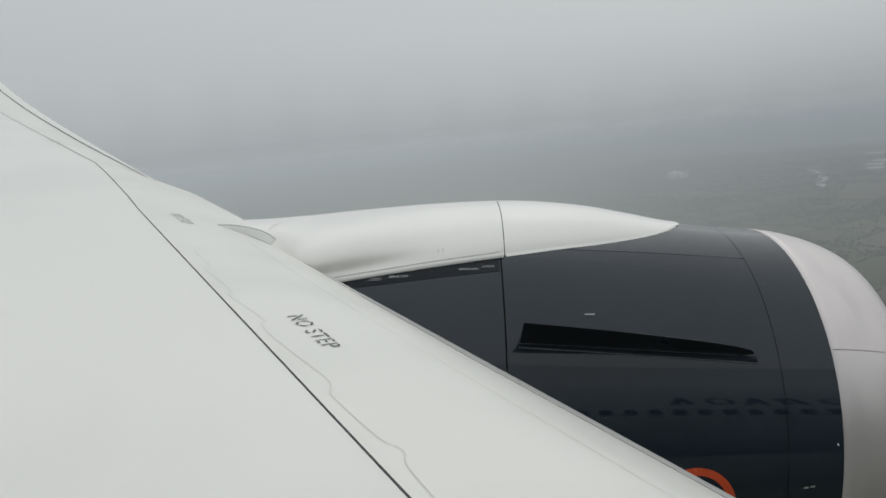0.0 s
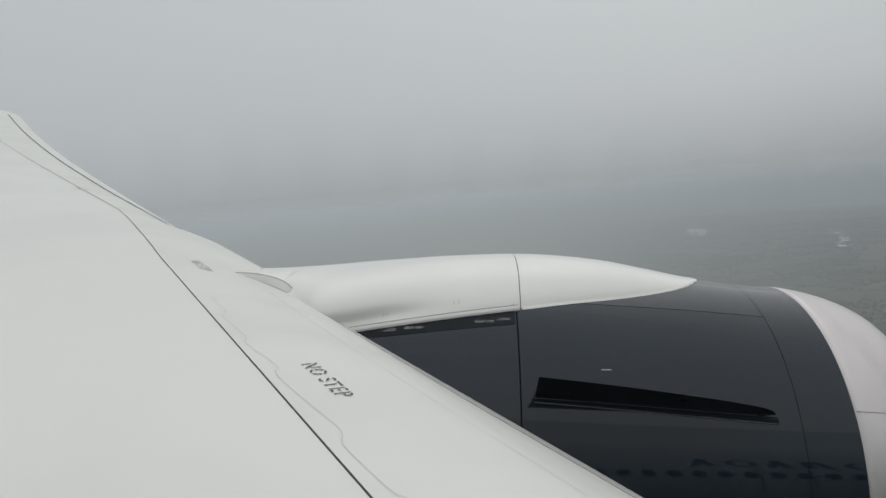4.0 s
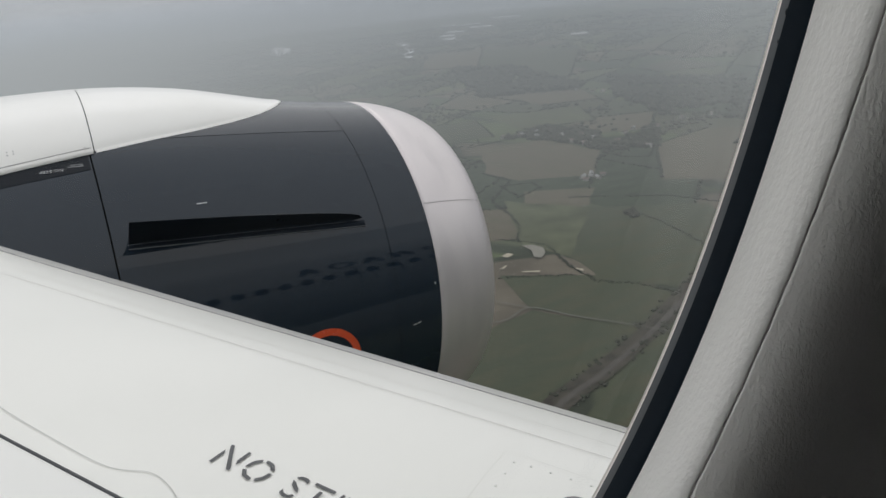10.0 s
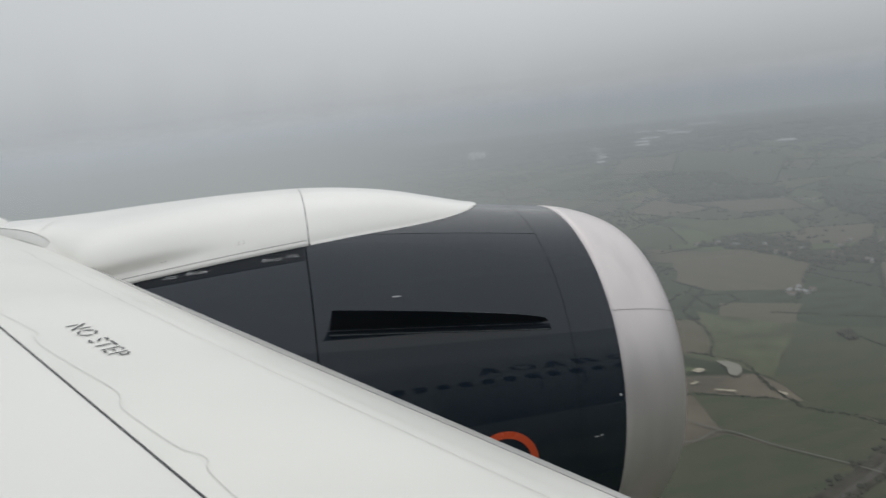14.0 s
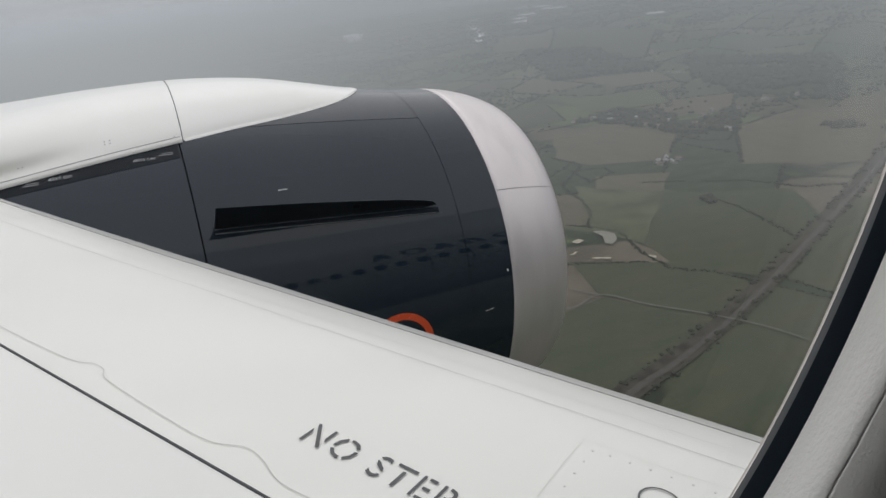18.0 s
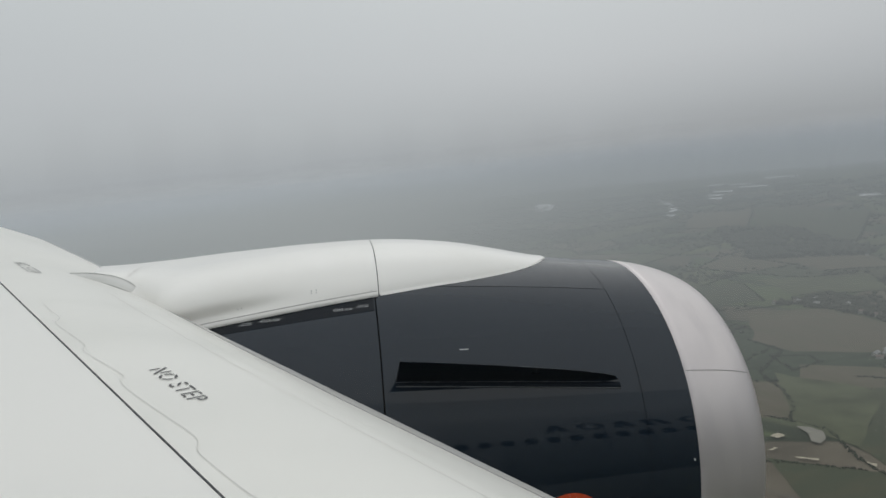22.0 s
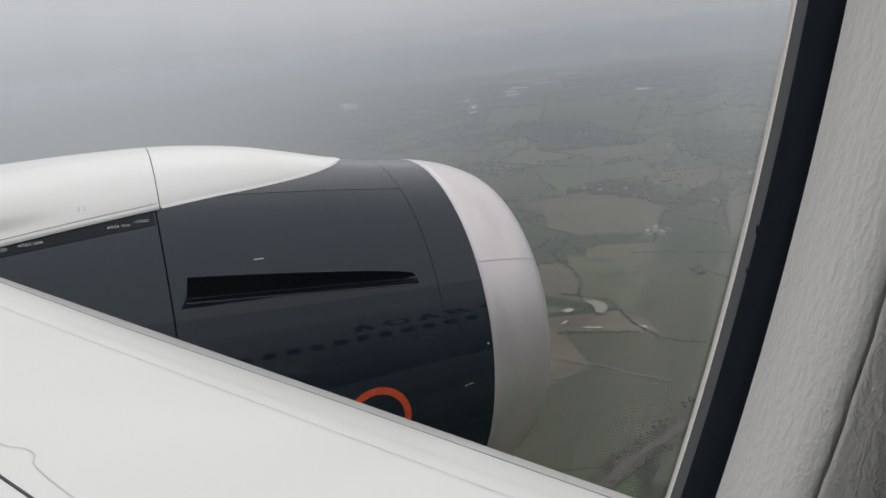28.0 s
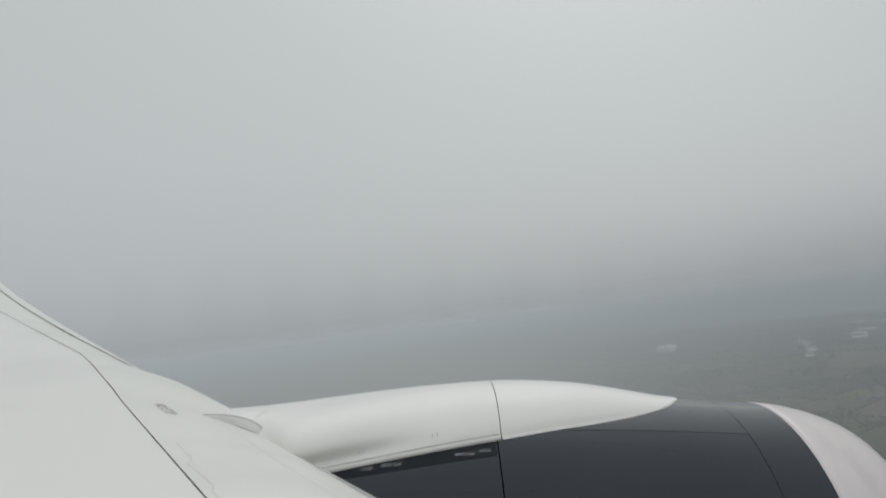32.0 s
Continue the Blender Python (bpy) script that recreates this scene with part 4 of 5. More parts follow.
LOW = [tuple(Vector(p) + TOWARDS * 0.05 * math.sin(math.pi * min(1, i / 20)) ** 0.7) for i, p in enumerate(LOW)]
HIGH = [tuple(Vector(p) + TOWARDS * (0.13 * min(1, i / 8) if i < 20 else 0.13 - 0.022 * (i - 19))) for i, p in enumerate(HIGH)]
cap_rows = []
for i, (a, b) in enumerate(zip(LOW, HIGH)):
    u = i / 23
    a, b = Vector(a), Vector(b)
    out = Vector((0, -0.6, 0.8)) * 0.008 * math.sin(math.pi * u)
    row = [tuple(a.lerp(b, w) + out * math.sin(math.pi * w)) for w in spread(0, 1, 8)]
    back = Vector((b.x - 0.02, b.y + 0.12, b.z - 0.02))
    row += [tuple(b.lerp(back, 0.5) + Vector((0, 0, 0.006))), tuple(back), (back.x - 0.03, back.y + 0.25, wing_z(back.x - 0.03, back.y + 0.25) - 0.01)]
    cap_rows.append(row)
grid_part("fairing_cap", cap_rows, CAP, wing, "light grey curved cap where the pylon meets the leading edge")
foot = [[(x, y, z + 0.002), (x, y - 0.005, z - 0.005), (x, y + 0.03, min(z - 0.03, wing_z(x, y) + 0.003))] for x, y, z in LOW]
grid_part("cap_joint", foot, SEALANT, wing, "fine joint below the cap")
rim_rows = [[(x - 0.002, y, z + 0.003), (x, y - 0.002, z + 0.005), (x + 0.002, y + 0.004, z + 0.004), (x, y + 0.006, z)] for x, y, z in HIGH]
grid_part("cap_joint", rim_rows, SEALANT, wing, "fine dark joint round the cap")
bm = bmesh.new()
bmesh.ops.create_cube(bm, size=1)
bmesh.ops.transform(bm, matrix=Matrix.Translation((-4.600, -0.625, 1.757)) @ Matrix.Rotation(0.9, 4, "Z") @ Matrix.Diagonal((0.07, 0.035, 0.02, 1)), verts=bm.verts)
part("cap_notch", bm, GAP, wing, "dark notch at the cap's tip", smooth=False)
# fasteners inside the access panel's outline
for (ax, ay), (bx, by), count in (((-2.40, -5.80), (-1.935, -5.512), 8), ((-1.900, -5.548), (-1.62, -5.93), 8)):
    for u in spread(0, 1, count):
        x, y = ax + (bx - ax) * u, ay + (by - ay) * u
        fastener((x, y, wing_z(x, y) - 0.0005), (-0.05, -0.15, 1), 0.0046, wing, PALE_SEAL)
# round marking near the root
disc = [[(-1.905 + r * math.cos(a), -5.765 + r * math.sin(a), wing_z(-1.905 + r * math.cos(a), -5.765 + r * math.sin(a)) + 0.004) for r in (0.051, 0.057)] for a in (2 * math.pi * k / 40 for k in range(41))]
grid_part("round_marking", disc, STENCIL, wing, "dark circle stencilled on the wing")

# ================= fuselage outside =================
FY, FZ, FR = -9.53, 2.35, 2.90
WIN_X, WIN_Z = -2.952, 2.95


def skin_point(x, deg, r):
    a = radians(deg)
    return (x, FY + r * math.cos(a), FZ + r * math.sin(a))


def rim(k, n, grow):
    """Point k of n round the window opening, grown by some metres: (x, z)."""
    a = 2 * math.pi * k / n
    c, s = math.cos(a), math.sin(a)
    ax, az = (0.187 if c > 0 else 0.50) + grow, 0.36 + grow
    if c < 0:
        c, s = -abs(c) ** 0.6, math.copysign(abs(s) ** 0.6, s)
    return WIN_X + ax * c, WIN_Z + az * s


def hull(name, r, x0, x1, material, parent, label, grow, half=(0.75, 0.75)):
    """A tube wall of radius r from x0 to x1 with the window opening cut through it."""
    za, zb = WIN_Z - half[1], WIN_Z + half[1]
    xa, xb = WIN_X - half[0], WIN_X + half[0]
    da, db = math.degrees(math.asin((za - FZ) / r)), math.degrees(math.asin((zb - FZ) / r))
    verts, faces = [], []

    def put(v, f):
        k = len(verts)
        verts.extend(v)
        faces.extend(tuple(i + k for i in q) for q in f)
    # unseen far-side window openings between pillars, added to let fill light into the cabin
    for d0, d1, k in ((db, 161.0, 30), (173.5, da + 360, 34)):
        put(*sheet([[skin_point(x, d, r) for d in spread(d0, d1, k)] for x in spread(x0, x1, 12)]))
    row = max(x0, -8.0)
    end = min(x1, 4.0)
    cuts = [(x0, row + 0.2)] + [(row + 0.62 * k - 0.11, row + 0.62 * k + 0.11) for k in range(1, 19)] + [(end - 0.5, x1)]
    for xa0, xb0 in cuts:
        put(*sheet([[skin_point(x, d, r) for d in spread(161.0, 173.5, 4)] for x in (xa0, xb0)]))
    strip = spread(da, db, 12)
    put(*sheet([[skin_point(x, d, r) for d in strip] for x in (x0, xa)]))
    put(*sheet([[skin_point(x, d, r) for d in strip] for x in (xb, x1)]))
    n = 96
    rows = []
    for t in spread(0, 1, 5):
        row = []
        for k in range(n):
            ex, ez = rim(k, n, grow)
            dx, dz = ex - WIN_X, ez - WIN_Z
            q = min(half[0] / abs(dx) if dx else 9e9, half[1] / abs(dz) if dz else 9e9)
            x, z = ex + (WIN_X + dx * q - ex) * t, ez + (WIN_Z + dz * q - ez) * t
            row.append((x, FY + math.sqrt(r * r - (z - FZ) ** 2), z))
        rows.append(row)
    put(*sheet(rows, closed=True))
    return add(name, mesh_of(name, verts, faces, material), parent, label)


fuselage = thing("fuselage", "pale painted aircraft fuselage side with a row of windows", "fuselage", kind="structure")
hull("outer_skin", FR, -30.0, 16.0, SKIN, fuselage, "pale painted outer skin", 0.32, half=(0.95, 0.80))
nose_cone = [[(16.0 + 7.0 * math.sin(radians(9 * k)), FY + FR * math.cos(radians(9 * k)) * math.cos(a), FZ - 0.4 * k / 10 + FR * math.cos(radians(9 * k)) * math.sin(a)) for a in (radians(10 * j) for j in range(36))] for k in range(11)]
grid_part("nose", nose_cone, SKIN, fuselage, closed=True)
# near-black window discs stand in for the dim cabin behind them
ROW_Z = 2.17
for k in range(41):
    x = 4.145 - 0.435 * k
    if abs(x - WIN_X) < 1.2:
        continue
    rows = []
    for t in (1.0, 0.6, 0.0):
        row = []
        for j in range(24):
            a = 2 * math.pi * j / 24
            c, s = math.cos(a), math.sin(a)
            px, pz = x + 0.125 * t * abs(c) ** 0.7 * (1 if c > 0 else -1), ROW_Z + 0.17 * t * abs(s) ** 0.7 * (1 if s > 0 else -1)
            row.append((px, FY + math.sqrt((FR + 0.004) ** 2 - (pz - FZ) ** 2), pz))
        rows.append(row)
    grid_part("window", rows, GLAZE_DARK, fuselage, "dark oval cabin window", closed=True)


def skin_bar(x0, x1, z0, z1, material, name="title_mark"):
    rows = [[(x, FY + math.sqrt((FR + 0.005) ** 2 - (z - FZ) ** 2), z) for z in spread(z0, z1, 5)] for x in spread(x0, x1, 4)]
    return grid_part(name, rows, material, fuselage)


# dark title above the windows, ahead of the wing: plain slanted slabs and rings
def on_skin(x, z):
    return (x, FY + math.sqrt((FR + 0.005) ** 2 - (z - FZ) ** 2), z)


def title_ring(x, w):
    rows = []
    for k in range(37):
        a = 2 * math.pi * k / 36
        rows.append([on_skin(x + w * q * math.cos(a), 2.85 + 0.23 * (0.45 + 0.55 * q) * math.sin(a)) for q in (0.55, 0.78, 1.0)])
    return grid_part("title_mark", rows, TITLE, fuselage, "dark ring of the painted title")


def title_slab(x, w, lean, top):
    rows = [[on_skin(x + lean * u + w * v * (1 - (1 - top) * u), 2.62 + 0.46 * u) for v in spread(0, 1, 4)] for u in spread(0, 1, 5)]
    return grid_part("title_mark", rows, TITLE, fuselage, "dark slab of the painted title")


for k in range(5):
    x = 1.02 + 0.66 * k
    if k % 3 == 1:
        title_ring(x + 0.28, 0.27)
    else:
        title_slab(x, 0.17, 0.20 if k % 2 == 0 else 0.0, 0.9)
        title_slab(x + 0.30, 0.16, -0.12, 1.0)
for x in (2.1, 2.95):
    skin_bar(x, x + 0.025, 1.3, 2.5, GLAZE_DARK, "door_joint")
belly = [[(x, FY + (FR + 0.3 * math.sin(math.pi * (x + 16) / 20)) * math.cos(radians(a)), FZ + (FR + 0.3 * math.sin(math.pi * (x + 16) / 20)) * math.sin(radians(a))) for a in spread(-75, -22, 8)] for x in spread(-16, 4, 14)]
grid_part("wing_root_fairing", belly, SKIN, fuselage, "pale fairing at the wing root")

# ================= cabin: wall panel, window =================
NR = 480


def ring_at(grow, y):
    return [(rim(k, NR, grow)[0], y, rim(k, NR, grow)[1]) for k in range(NR)]


wall_port = thing("wall_port", "pale grey embossed cabin side wall around the window", "wall", kind="structure")


def flared(rings):
    """Rings round the window whose outer ones step further into the cabin towards mid-height."""
    rows = []
    for g, y in rings:
        row = []
        for x, _, z in ring_at(g, 0):
            u = min(max((0.27 - abs(z - WIN_Z)) / 0.16, 0.0), 1.0)
            near = min(max((-6.758 - y) / 0.009, 0.0), 1.0)
            worn = 0.00010 * math.sin(z * 330) + 0.00009 * math.sin(z * 710 + 1.0)
            row.append((x, y - near * (0.0025 * u * u * (3 - 2 * u) + worn), z))
        rows.append(row)
    return rows


lip_rings = ((0.0080, -6.7474), (0.0077, -6.7500), (0.0064, -6.756), (0.0054, -6.7610), (0.0052, -6.7640), (0.0055, -6.7660), (0.0060, -6.7671), (0.0065, -6.7676), (0.0071, -6.7675))
grid_part("panel_lip", flared(lip_rings), SMOOTH_VINYL, wall_port, "smooth pale vinyl lip round the window", closed=True)
panel_rings = ((0.0071, -6.7676), (0.0067, -6.7679), (0.0072, -6.7687), (0.0082, -6.7704), (0.0098, -6.7728), (0.0120, -6.7752), (0.0150, -6.7774), (0.0190, -6.7796), (0.025, -6.7820),
               (0.040, -6.7855), (0.06, -6.788), (0.09, -6.792), (0.13, -6.796), (0.18, -6.803), (0.225, -6.826), (0.24, -6.870))
hull_ring = [(x, FY + math.sqrt(2.655 ** 2 - (z - FZ) ** 2), z) for x, _, z in ring_at(0.25, 0)]
grid_part("window_panel", flared(panel_rings) + [hull_ring], VINYL, wall_port, "creased pale grey vinyl window panel", closed=True)
hull("cabin_wall", 2.66, -8.0, 4.0, LINING, wall_port, "plain grey cabin lining", 0.23, half=(0.8, 0.72))
# unseen end walls, added to keep outside light out of the cabin
for x in (-8.0, 4.0):
    rows = [[skin_point(x, d, r) for d in spread(0, 360, 40)] for r in (0.01, 2.66)]
    grid_part("cabin_end_cap", rows, LINING, wall_port)
floor_rows = [[(x, FY + y, FZ - 0.9) for y in (-2.5, 2.5)] for x in (-8, 4)]
cabin_floor = thing("floor", "dark carpeted cabin floor", "floor", kind="structure")
grid_part("carpet", floor_rows, CARPET, cabin_floor)

window_1 = thing("window_1", "large oval aircraft cabin window with dark rubber seal", "window", kind="structure")
grid_part("seal", [ring_at(g, y) for g, y in ((0.0051, -6.7409), (0.0054, -6.7416), (0.0058, -6.7425), (0.0062, -6.7434), (0.0068, -6.7448), (0.0074, -6.7462), (0.0082, -6.7476), (0.0088, -6.7484), (0.0094, -6.7480))], RUBBER, window_1, "black rubber window seal", closed=True)
grid_part("bevel", [ring_at(g, y) for g, y in ((0.0041, -6.7390), (0.0043, -6.7394), (0.0050, -6.7402), (0.0057, -6.7419), (0.0063, -6.7432), (0.0068, -6.7430))], BEVEL, window_1, "grey bevelled pane edge", closed=True)
grid_part("bright_rim", [ring_at(g, y) for g, y in ((0.0033, -6.7383), (0.0033, -6.7386), (0.0037, -6.7389), (0.0044, -6.7387))], EDGE, window_1, "thin bright rim of the inner pane", closed=True)
for z, size in ((2.8195, 0.0009), (2.8105, 0.0006)):
    c = math.sqrt(1 - ((z - WIN_Z) / 0.3625) ** 2)
    bm = bmesh.new()
    bmesh.ops.create_icosphere(bm, subdivisions=2, radius=size)
    bmesh.ops.transform(bm, matrix=Matrix.Translation((WIN_X + 0.1922 * c, -6.7407, z)) @ Matrix.Diagonal((0.35, 0.35, 1.3, 1)), verts=bm.verts)
    part("chip", bm, RUBBER, window_1, "small dark chip in the pane's edge")
grid_part("reveal", [ring_at(g, y) for g, y in ((0.0076, -6.7392), (0.10, -6.712), (0.32, -6.66))], LINING, window_1, "pale reveal between the panes", closed=True)
pane_rows = [ring_at(0.0044, -6.7365), [(WIN_X - 0.07, -6.7365, WIN_Z)] * NR]
pane = grid_part("pane", pane_rows, GLASS, window_1, "clear window pane", closed=True)
pane.visible_shadow = False

# ================= ground =================
GZ = -260.0
rings = [0, 60, 120, 200, 300, 420, 560, 720, 900, 1150, 1450, 1800, 2200, 2700, 3300, 4000, 4950]
g_rows = []
for r in rings:
    g_rows.append([(r * math.cos(a), r * math.sin(a), GZ) for a in (2 * math.pi * k / 96 for k in range(96))])
v, f = sheet(g_rows, closed=True)
ground = new("ground", mesh_of("ground", v, f, FARMLAND))
tagged(ground, "hazy patchwork of green and brown winter farmland far below", "farmland", kind="structure")


def patch(name, corners, material, label, lift, category="field"):
    """A field with softly rounded, uneven edges."""
    n = len(corners) * 8
    pts = []
    c = Vector((sum(p[0] for p in corners) / len(corners), sum(p[1] for p in corners) / len(corners)))
    for i in range(n):
        u = i / 8
        a, b = Vector(corners[int(u) % len(corners)]), Vector(corners[(int(u) + 1) % len(corners)])
        p = a.lerp(b, u - int(u))
        w = noise.noise(Vector((p.x * 0.02, p.y * 0.02, 3.0)))
        p = p + (p - c).normalized() * w * 6
        pts.append((p.x, p.y, GZ + lift))
    me = mesh_of(name, pts, [tuple(range(n))], material, smooth=False)
    return tagged(new(name, me), label, category, kind="structure")


FIELDS = [
    ("brown", [(580, 903), (678, 863), (684, 746), (595, 658), (513, 710), (506, 777)]),
    ("brown", [(757, 704), (876, 713), (960, 623), (724, 482), (635, 579)]),
    ("brown", [(489, 667), (556, 614), (510, 572), (424, 590)]),
    ("green", [(320, 482), (394, 413), (406, 341), (342, 328), (303, 409)]),
    ("green", [(504, 564), (602, 481), (553, 404), (425, 352), (383, 414), (394, 470)]),
    ("green", [(1397, 2108), (1483, 1698), (1117, 1316), (1029, 1533)]),
    ("pale", [(1064, 1559), (1090, 1384), (983, 1268), (928, 1384)]),
    ("brown", [(1195, 2145), (1377, 2078), (1107, 1703), (1005, 1844)]),
    ("green", [(345, 320), (410, 345), (420, 310), (440, 150), (300, 120), (240, 270)]),
    ("green", [(237, 293), (342, 326), (300, 405), (240, 400), (150, 330)]),
    ("pale", [(450, 655), (500, 560), (395, 470), (380, 525)]),
    ("brown", [(640, 420), (840, 560), (980, 420), (720, 260)]),
    ("green", [(430, 340), (620, 425), (700, 250), (450, 170)]),
    ("pale", [(720, 1090), (880, 1010), (820, 900), (700, 950)]),
    ("brown", [(880, 1240), (1010, 1160), (960, 1040), (850, 1090)]),
    ("green", [(520, 1150), (690, 1080), (640, 950), (480, 980)]),
    ("pale", [(380, 1250), (540, 1220), (510, 1080), (370, 1100)]),
    ("pale", [(1080, 1000), (1230, 900), (1120, 800), (1010, 900)]),
]
KINDS = {"brown": (PLOUGH, "brown ploughed field in haze"), "green": (GRASS, "green pasture field in haze"), "pale": (PALE_GRASS, "pale grassy field in haze")}
for i, (kind, corners) in enumerate(FIELDS):
    patch("field", corners, KINDS[kind][0], KINDS[kind][1], 0.25 + 0.05 * i)


def inside(p, corners):
    hit = False
    for a, b in zip(corners, corners[1:] + corners[:1]):
        if (a[1] > p[1]) != (b[1] > p[1]) and p[0] < (b[0] - a[0]) * (p[1] - a[1]) / (b[1] - a[1]) + a[0]:
            hit = not hit
    return hit


# the plain beyond: an uneven net of small fields, each with its own crop
OLIVE = node_mat("olive_meadow", (0.066, 0.068, 0.040), 0.95, spots=0.18, scale=0.03, fine=0.3, spec=0.1, streak=(2, 1, 1))
DARK_CROP = node_mat("dark_winter_crop", (0.036, 0.050, 0.028), 0.95, spots=0.16, scale=0.03, fine=0.3, spec=0.1, streak=(1, 2, 1))
CROPS = [(GRASS, "green pasture field in haze"), (PALE_GRASS, "pale grassy field in haze"), (PLOUGH, "brown ploughed field in haze"), (OLIVE, "olive meadow in haze"), (DARK_CROP, "dark green winter crop field in haze")]
plain = random.Random(11)
NET = {}
for i in range(-26, 27):
    for j in range(-26, 27):
        u, v = i * 165 + plain.uniform(-42, 42) + (j % 2) * 60, j * 120 + plain.uniform(-30, 30)
        NET[i, j] = (u * math.cos(0.5) - v * math.sin(0.5) + 900, u * math.sin(0.5) + v * math.cos(0.5) + 1500)
NET_EDGES = []
for i in range(-26, 26):
    for j in range(-26, 26):
        quad = [NET[i, j], NET[i + 1, j], NET[i + 1, j + 1], NET[i, j + 1]]
        cx, cy = sum(q[0] for q in quad) / 4, sum(q[1] for q in quad) / 4
        far, side = math.hypot(cx, cy), math.degrees(math.atan2(cx, cy))
        if not (700 < far < 3300 and -8 < side < 76) or any(inside((cx, cy), c) for _, c in FIELDS):
            continue
        if plain.random() < 0.85:
            NET_EDGES += [(quad[0], quad[1]), (quad[1], quad[2])]
        if plain.random() < 0.2:
            continue
        material, label = plain.choice(CROPS)
        patch("field", [(cx + (x - cx) * 0.97, cy + (y - cy) * 0.97) for x, y in quad], material, label, 0.22)


def strip_on_ground(name, pts, width, material, label, category, lift, n=60):
    rows = []
    path = soft_path(pts, n)
    for i, (x, y) in enumerate(path):
        d = (Vector(path[min(i + 1, n - 1)]) - Vector(path[max(i - 1, 0)])).normalized()
        w = width / 2 * (1 + 0.25 * noise.noise(Vector((x * 0.03, y * 0.03, 0))))
        rows.append([(x + d.y * w, y - d.x * w, GZ + lift), (x - d.y * w, y + d.x * w, GZ + lift)])
    v, f = sheet(rows)
    return tagged(new(name, mesh_of(name, v, f, material)), label, category, kind="structure")


RAIL = [(60, 235), (160, 268), (237, 293), (276, 301), (345, 321), (410, 345), (492, 378), (610, 425), (760, 490), (1000, 600), (1400, 790), (2200, 1180)]
strip_on_ground("railway_cutting", RAIL, 17, CUTTING, "scrubby brown railway cutting crossing the fields", "railway", 1.5)
strip_on_ground("railway_track", [(x + 1, y - 2) for x, y in RAIL], 4.5, BALLAST, "pale ballast of a railway line", "railway", 1.8)
strip_on_ground("lane", [(235, 425), (270, 405), (300, 409), (318, 373), (345, 326), (362, 281), (372, 200)], 1.4, LANE, "pale narrow farm lane", "lane", 1.9)
strip_on_ground("lane", [(300, 409), (285, 440), (275, 480)], 1.2, LANE, "pale narrow farm lane", "lane", 1.95)
for c in ([(336, 473), (345, 470), (354, 460), (350, 458), (338, 468)], [(326, 490), (336, 494), (339, 491), (330, 486)], [(379, 447), (384, 437), (379, 433), (376, 443)], [(347, 513), (354, 515), (356, 510), (349, 508)]):
    patch("sand_patch", c, SAND, "small pale patch of bare sand", 2.0, "sand")
patch("pond", [(377, 522), (386, 518), (390, 505), (381, 490), (370, 482), (367, 490), (376, 505)], POND, "pale shallow pond beside a hedge", 2.1, "pond")
strip_on_ground("river_bend", [(1135, 2170), (1185, 2275), (1235, 2340), (1300, 2480), (1385, 2700), (1415, 2800)], 24, WATER, "bend of a distant river, painted bright as if glinting with sky", "river", 2.2)

puff = []
for k in range(14):
    puff.append((953 + 9 * math.cos(k * 1.7) * (k % 4), 2972 + 9 * math.sin(k * 2.3) * (k % 5), 26 + 12 * math.sin(k)))

# ---- hedges and woods: many small uneven clumps ----
ICO = bmesh.new()
bmesh.ops.create_icosphere(ICO, subdivisions=1, radius=1.0)
ICO_V = np.array([tuple(v.co) for v in ICO.verts])
ICO.verts.index_update()
ICO_F = np.array([[v.index for v in q.verts] for q in ICO.faces])
ICO.free()
rng = np.random.default_rng(7)


def clumps(name, spots, material, label, category):
    """spots: rows of x, y, size. Each becomes two or three ragged blobs of foliage."""
    vs, fs, k = [], [], 0
    for x, y, size in spots:
        for _ in range(2):
            sc = size * rng.uniform(0.45, 0.8)
            c = np.array([x + rng.normal(0, size * 0.4), y + rng.normal(0, size * 0.4), GZ + sc * 0.6])
            q = ICO_V * sc * rng.uniform(0.65, 1.3, (len(ICO_V), 1)) * np.array([1, 1, 0.8]) + c
            vs.append(q)
            fs.append(ICO_F + k)
            k += len(ICO_V)
    me = mesh_of(name, np.concatenate(vs).tolist(), np.concatenate(fs).tolist(), material, smooth=False)
    return tagged(new(name, me), label, category, kind="stuff")


clumps("steam_plume", puff, PLUME, "small white puff of steam over the far plain", "steam")

HEDGES = [
    [(438, 663), (426, 608), (406, 564), (384, 540)],
    [(372, 557), (385, 535), (398, 508), (381, 455), (376, 413), (398, 385), (410, 345), (420, 313), (450, 250)],
    [(482, 709), (519, 689), (513, 665), (471, 654), (482, 709)],
    [(510, 609), (547, 577)],
    [(558, 563), (592, 531), (612, 476), (652, 449)],
    [(526, 517), (523, 473), (501, 395)],
    [(678, 729), (681, 689), (701, 665), (746, 694)],
    [(569, 918), (658, 908), (696, 858), (712, 789)],
    [(319, 475), (373, 435)],
    [(500, 777), (506, 720), (440, 665)],
    [(757, 704), (635, 579)], [(876, 713), (757, 704)],
    [(1005, 1844), (1107, 1703), (1377, 2078)], [(1029, 1533), (1117, 1316), (1483, 1698)],
    [(520, 1150), (690, 1080), (640, 950)], [(370, 1100), (510, 1080), (540, 1220)], [(880, 1240), (1010, 1160), (960, 1040), (850, 1090)],
    [(700, 950), (820, 900), (880, 1010)], [(1010, 900), (1120, 800), (1230, 900)],
    [(720, 260), (980, 420)], [(430, 340), (450, 170)],
]
spots = []
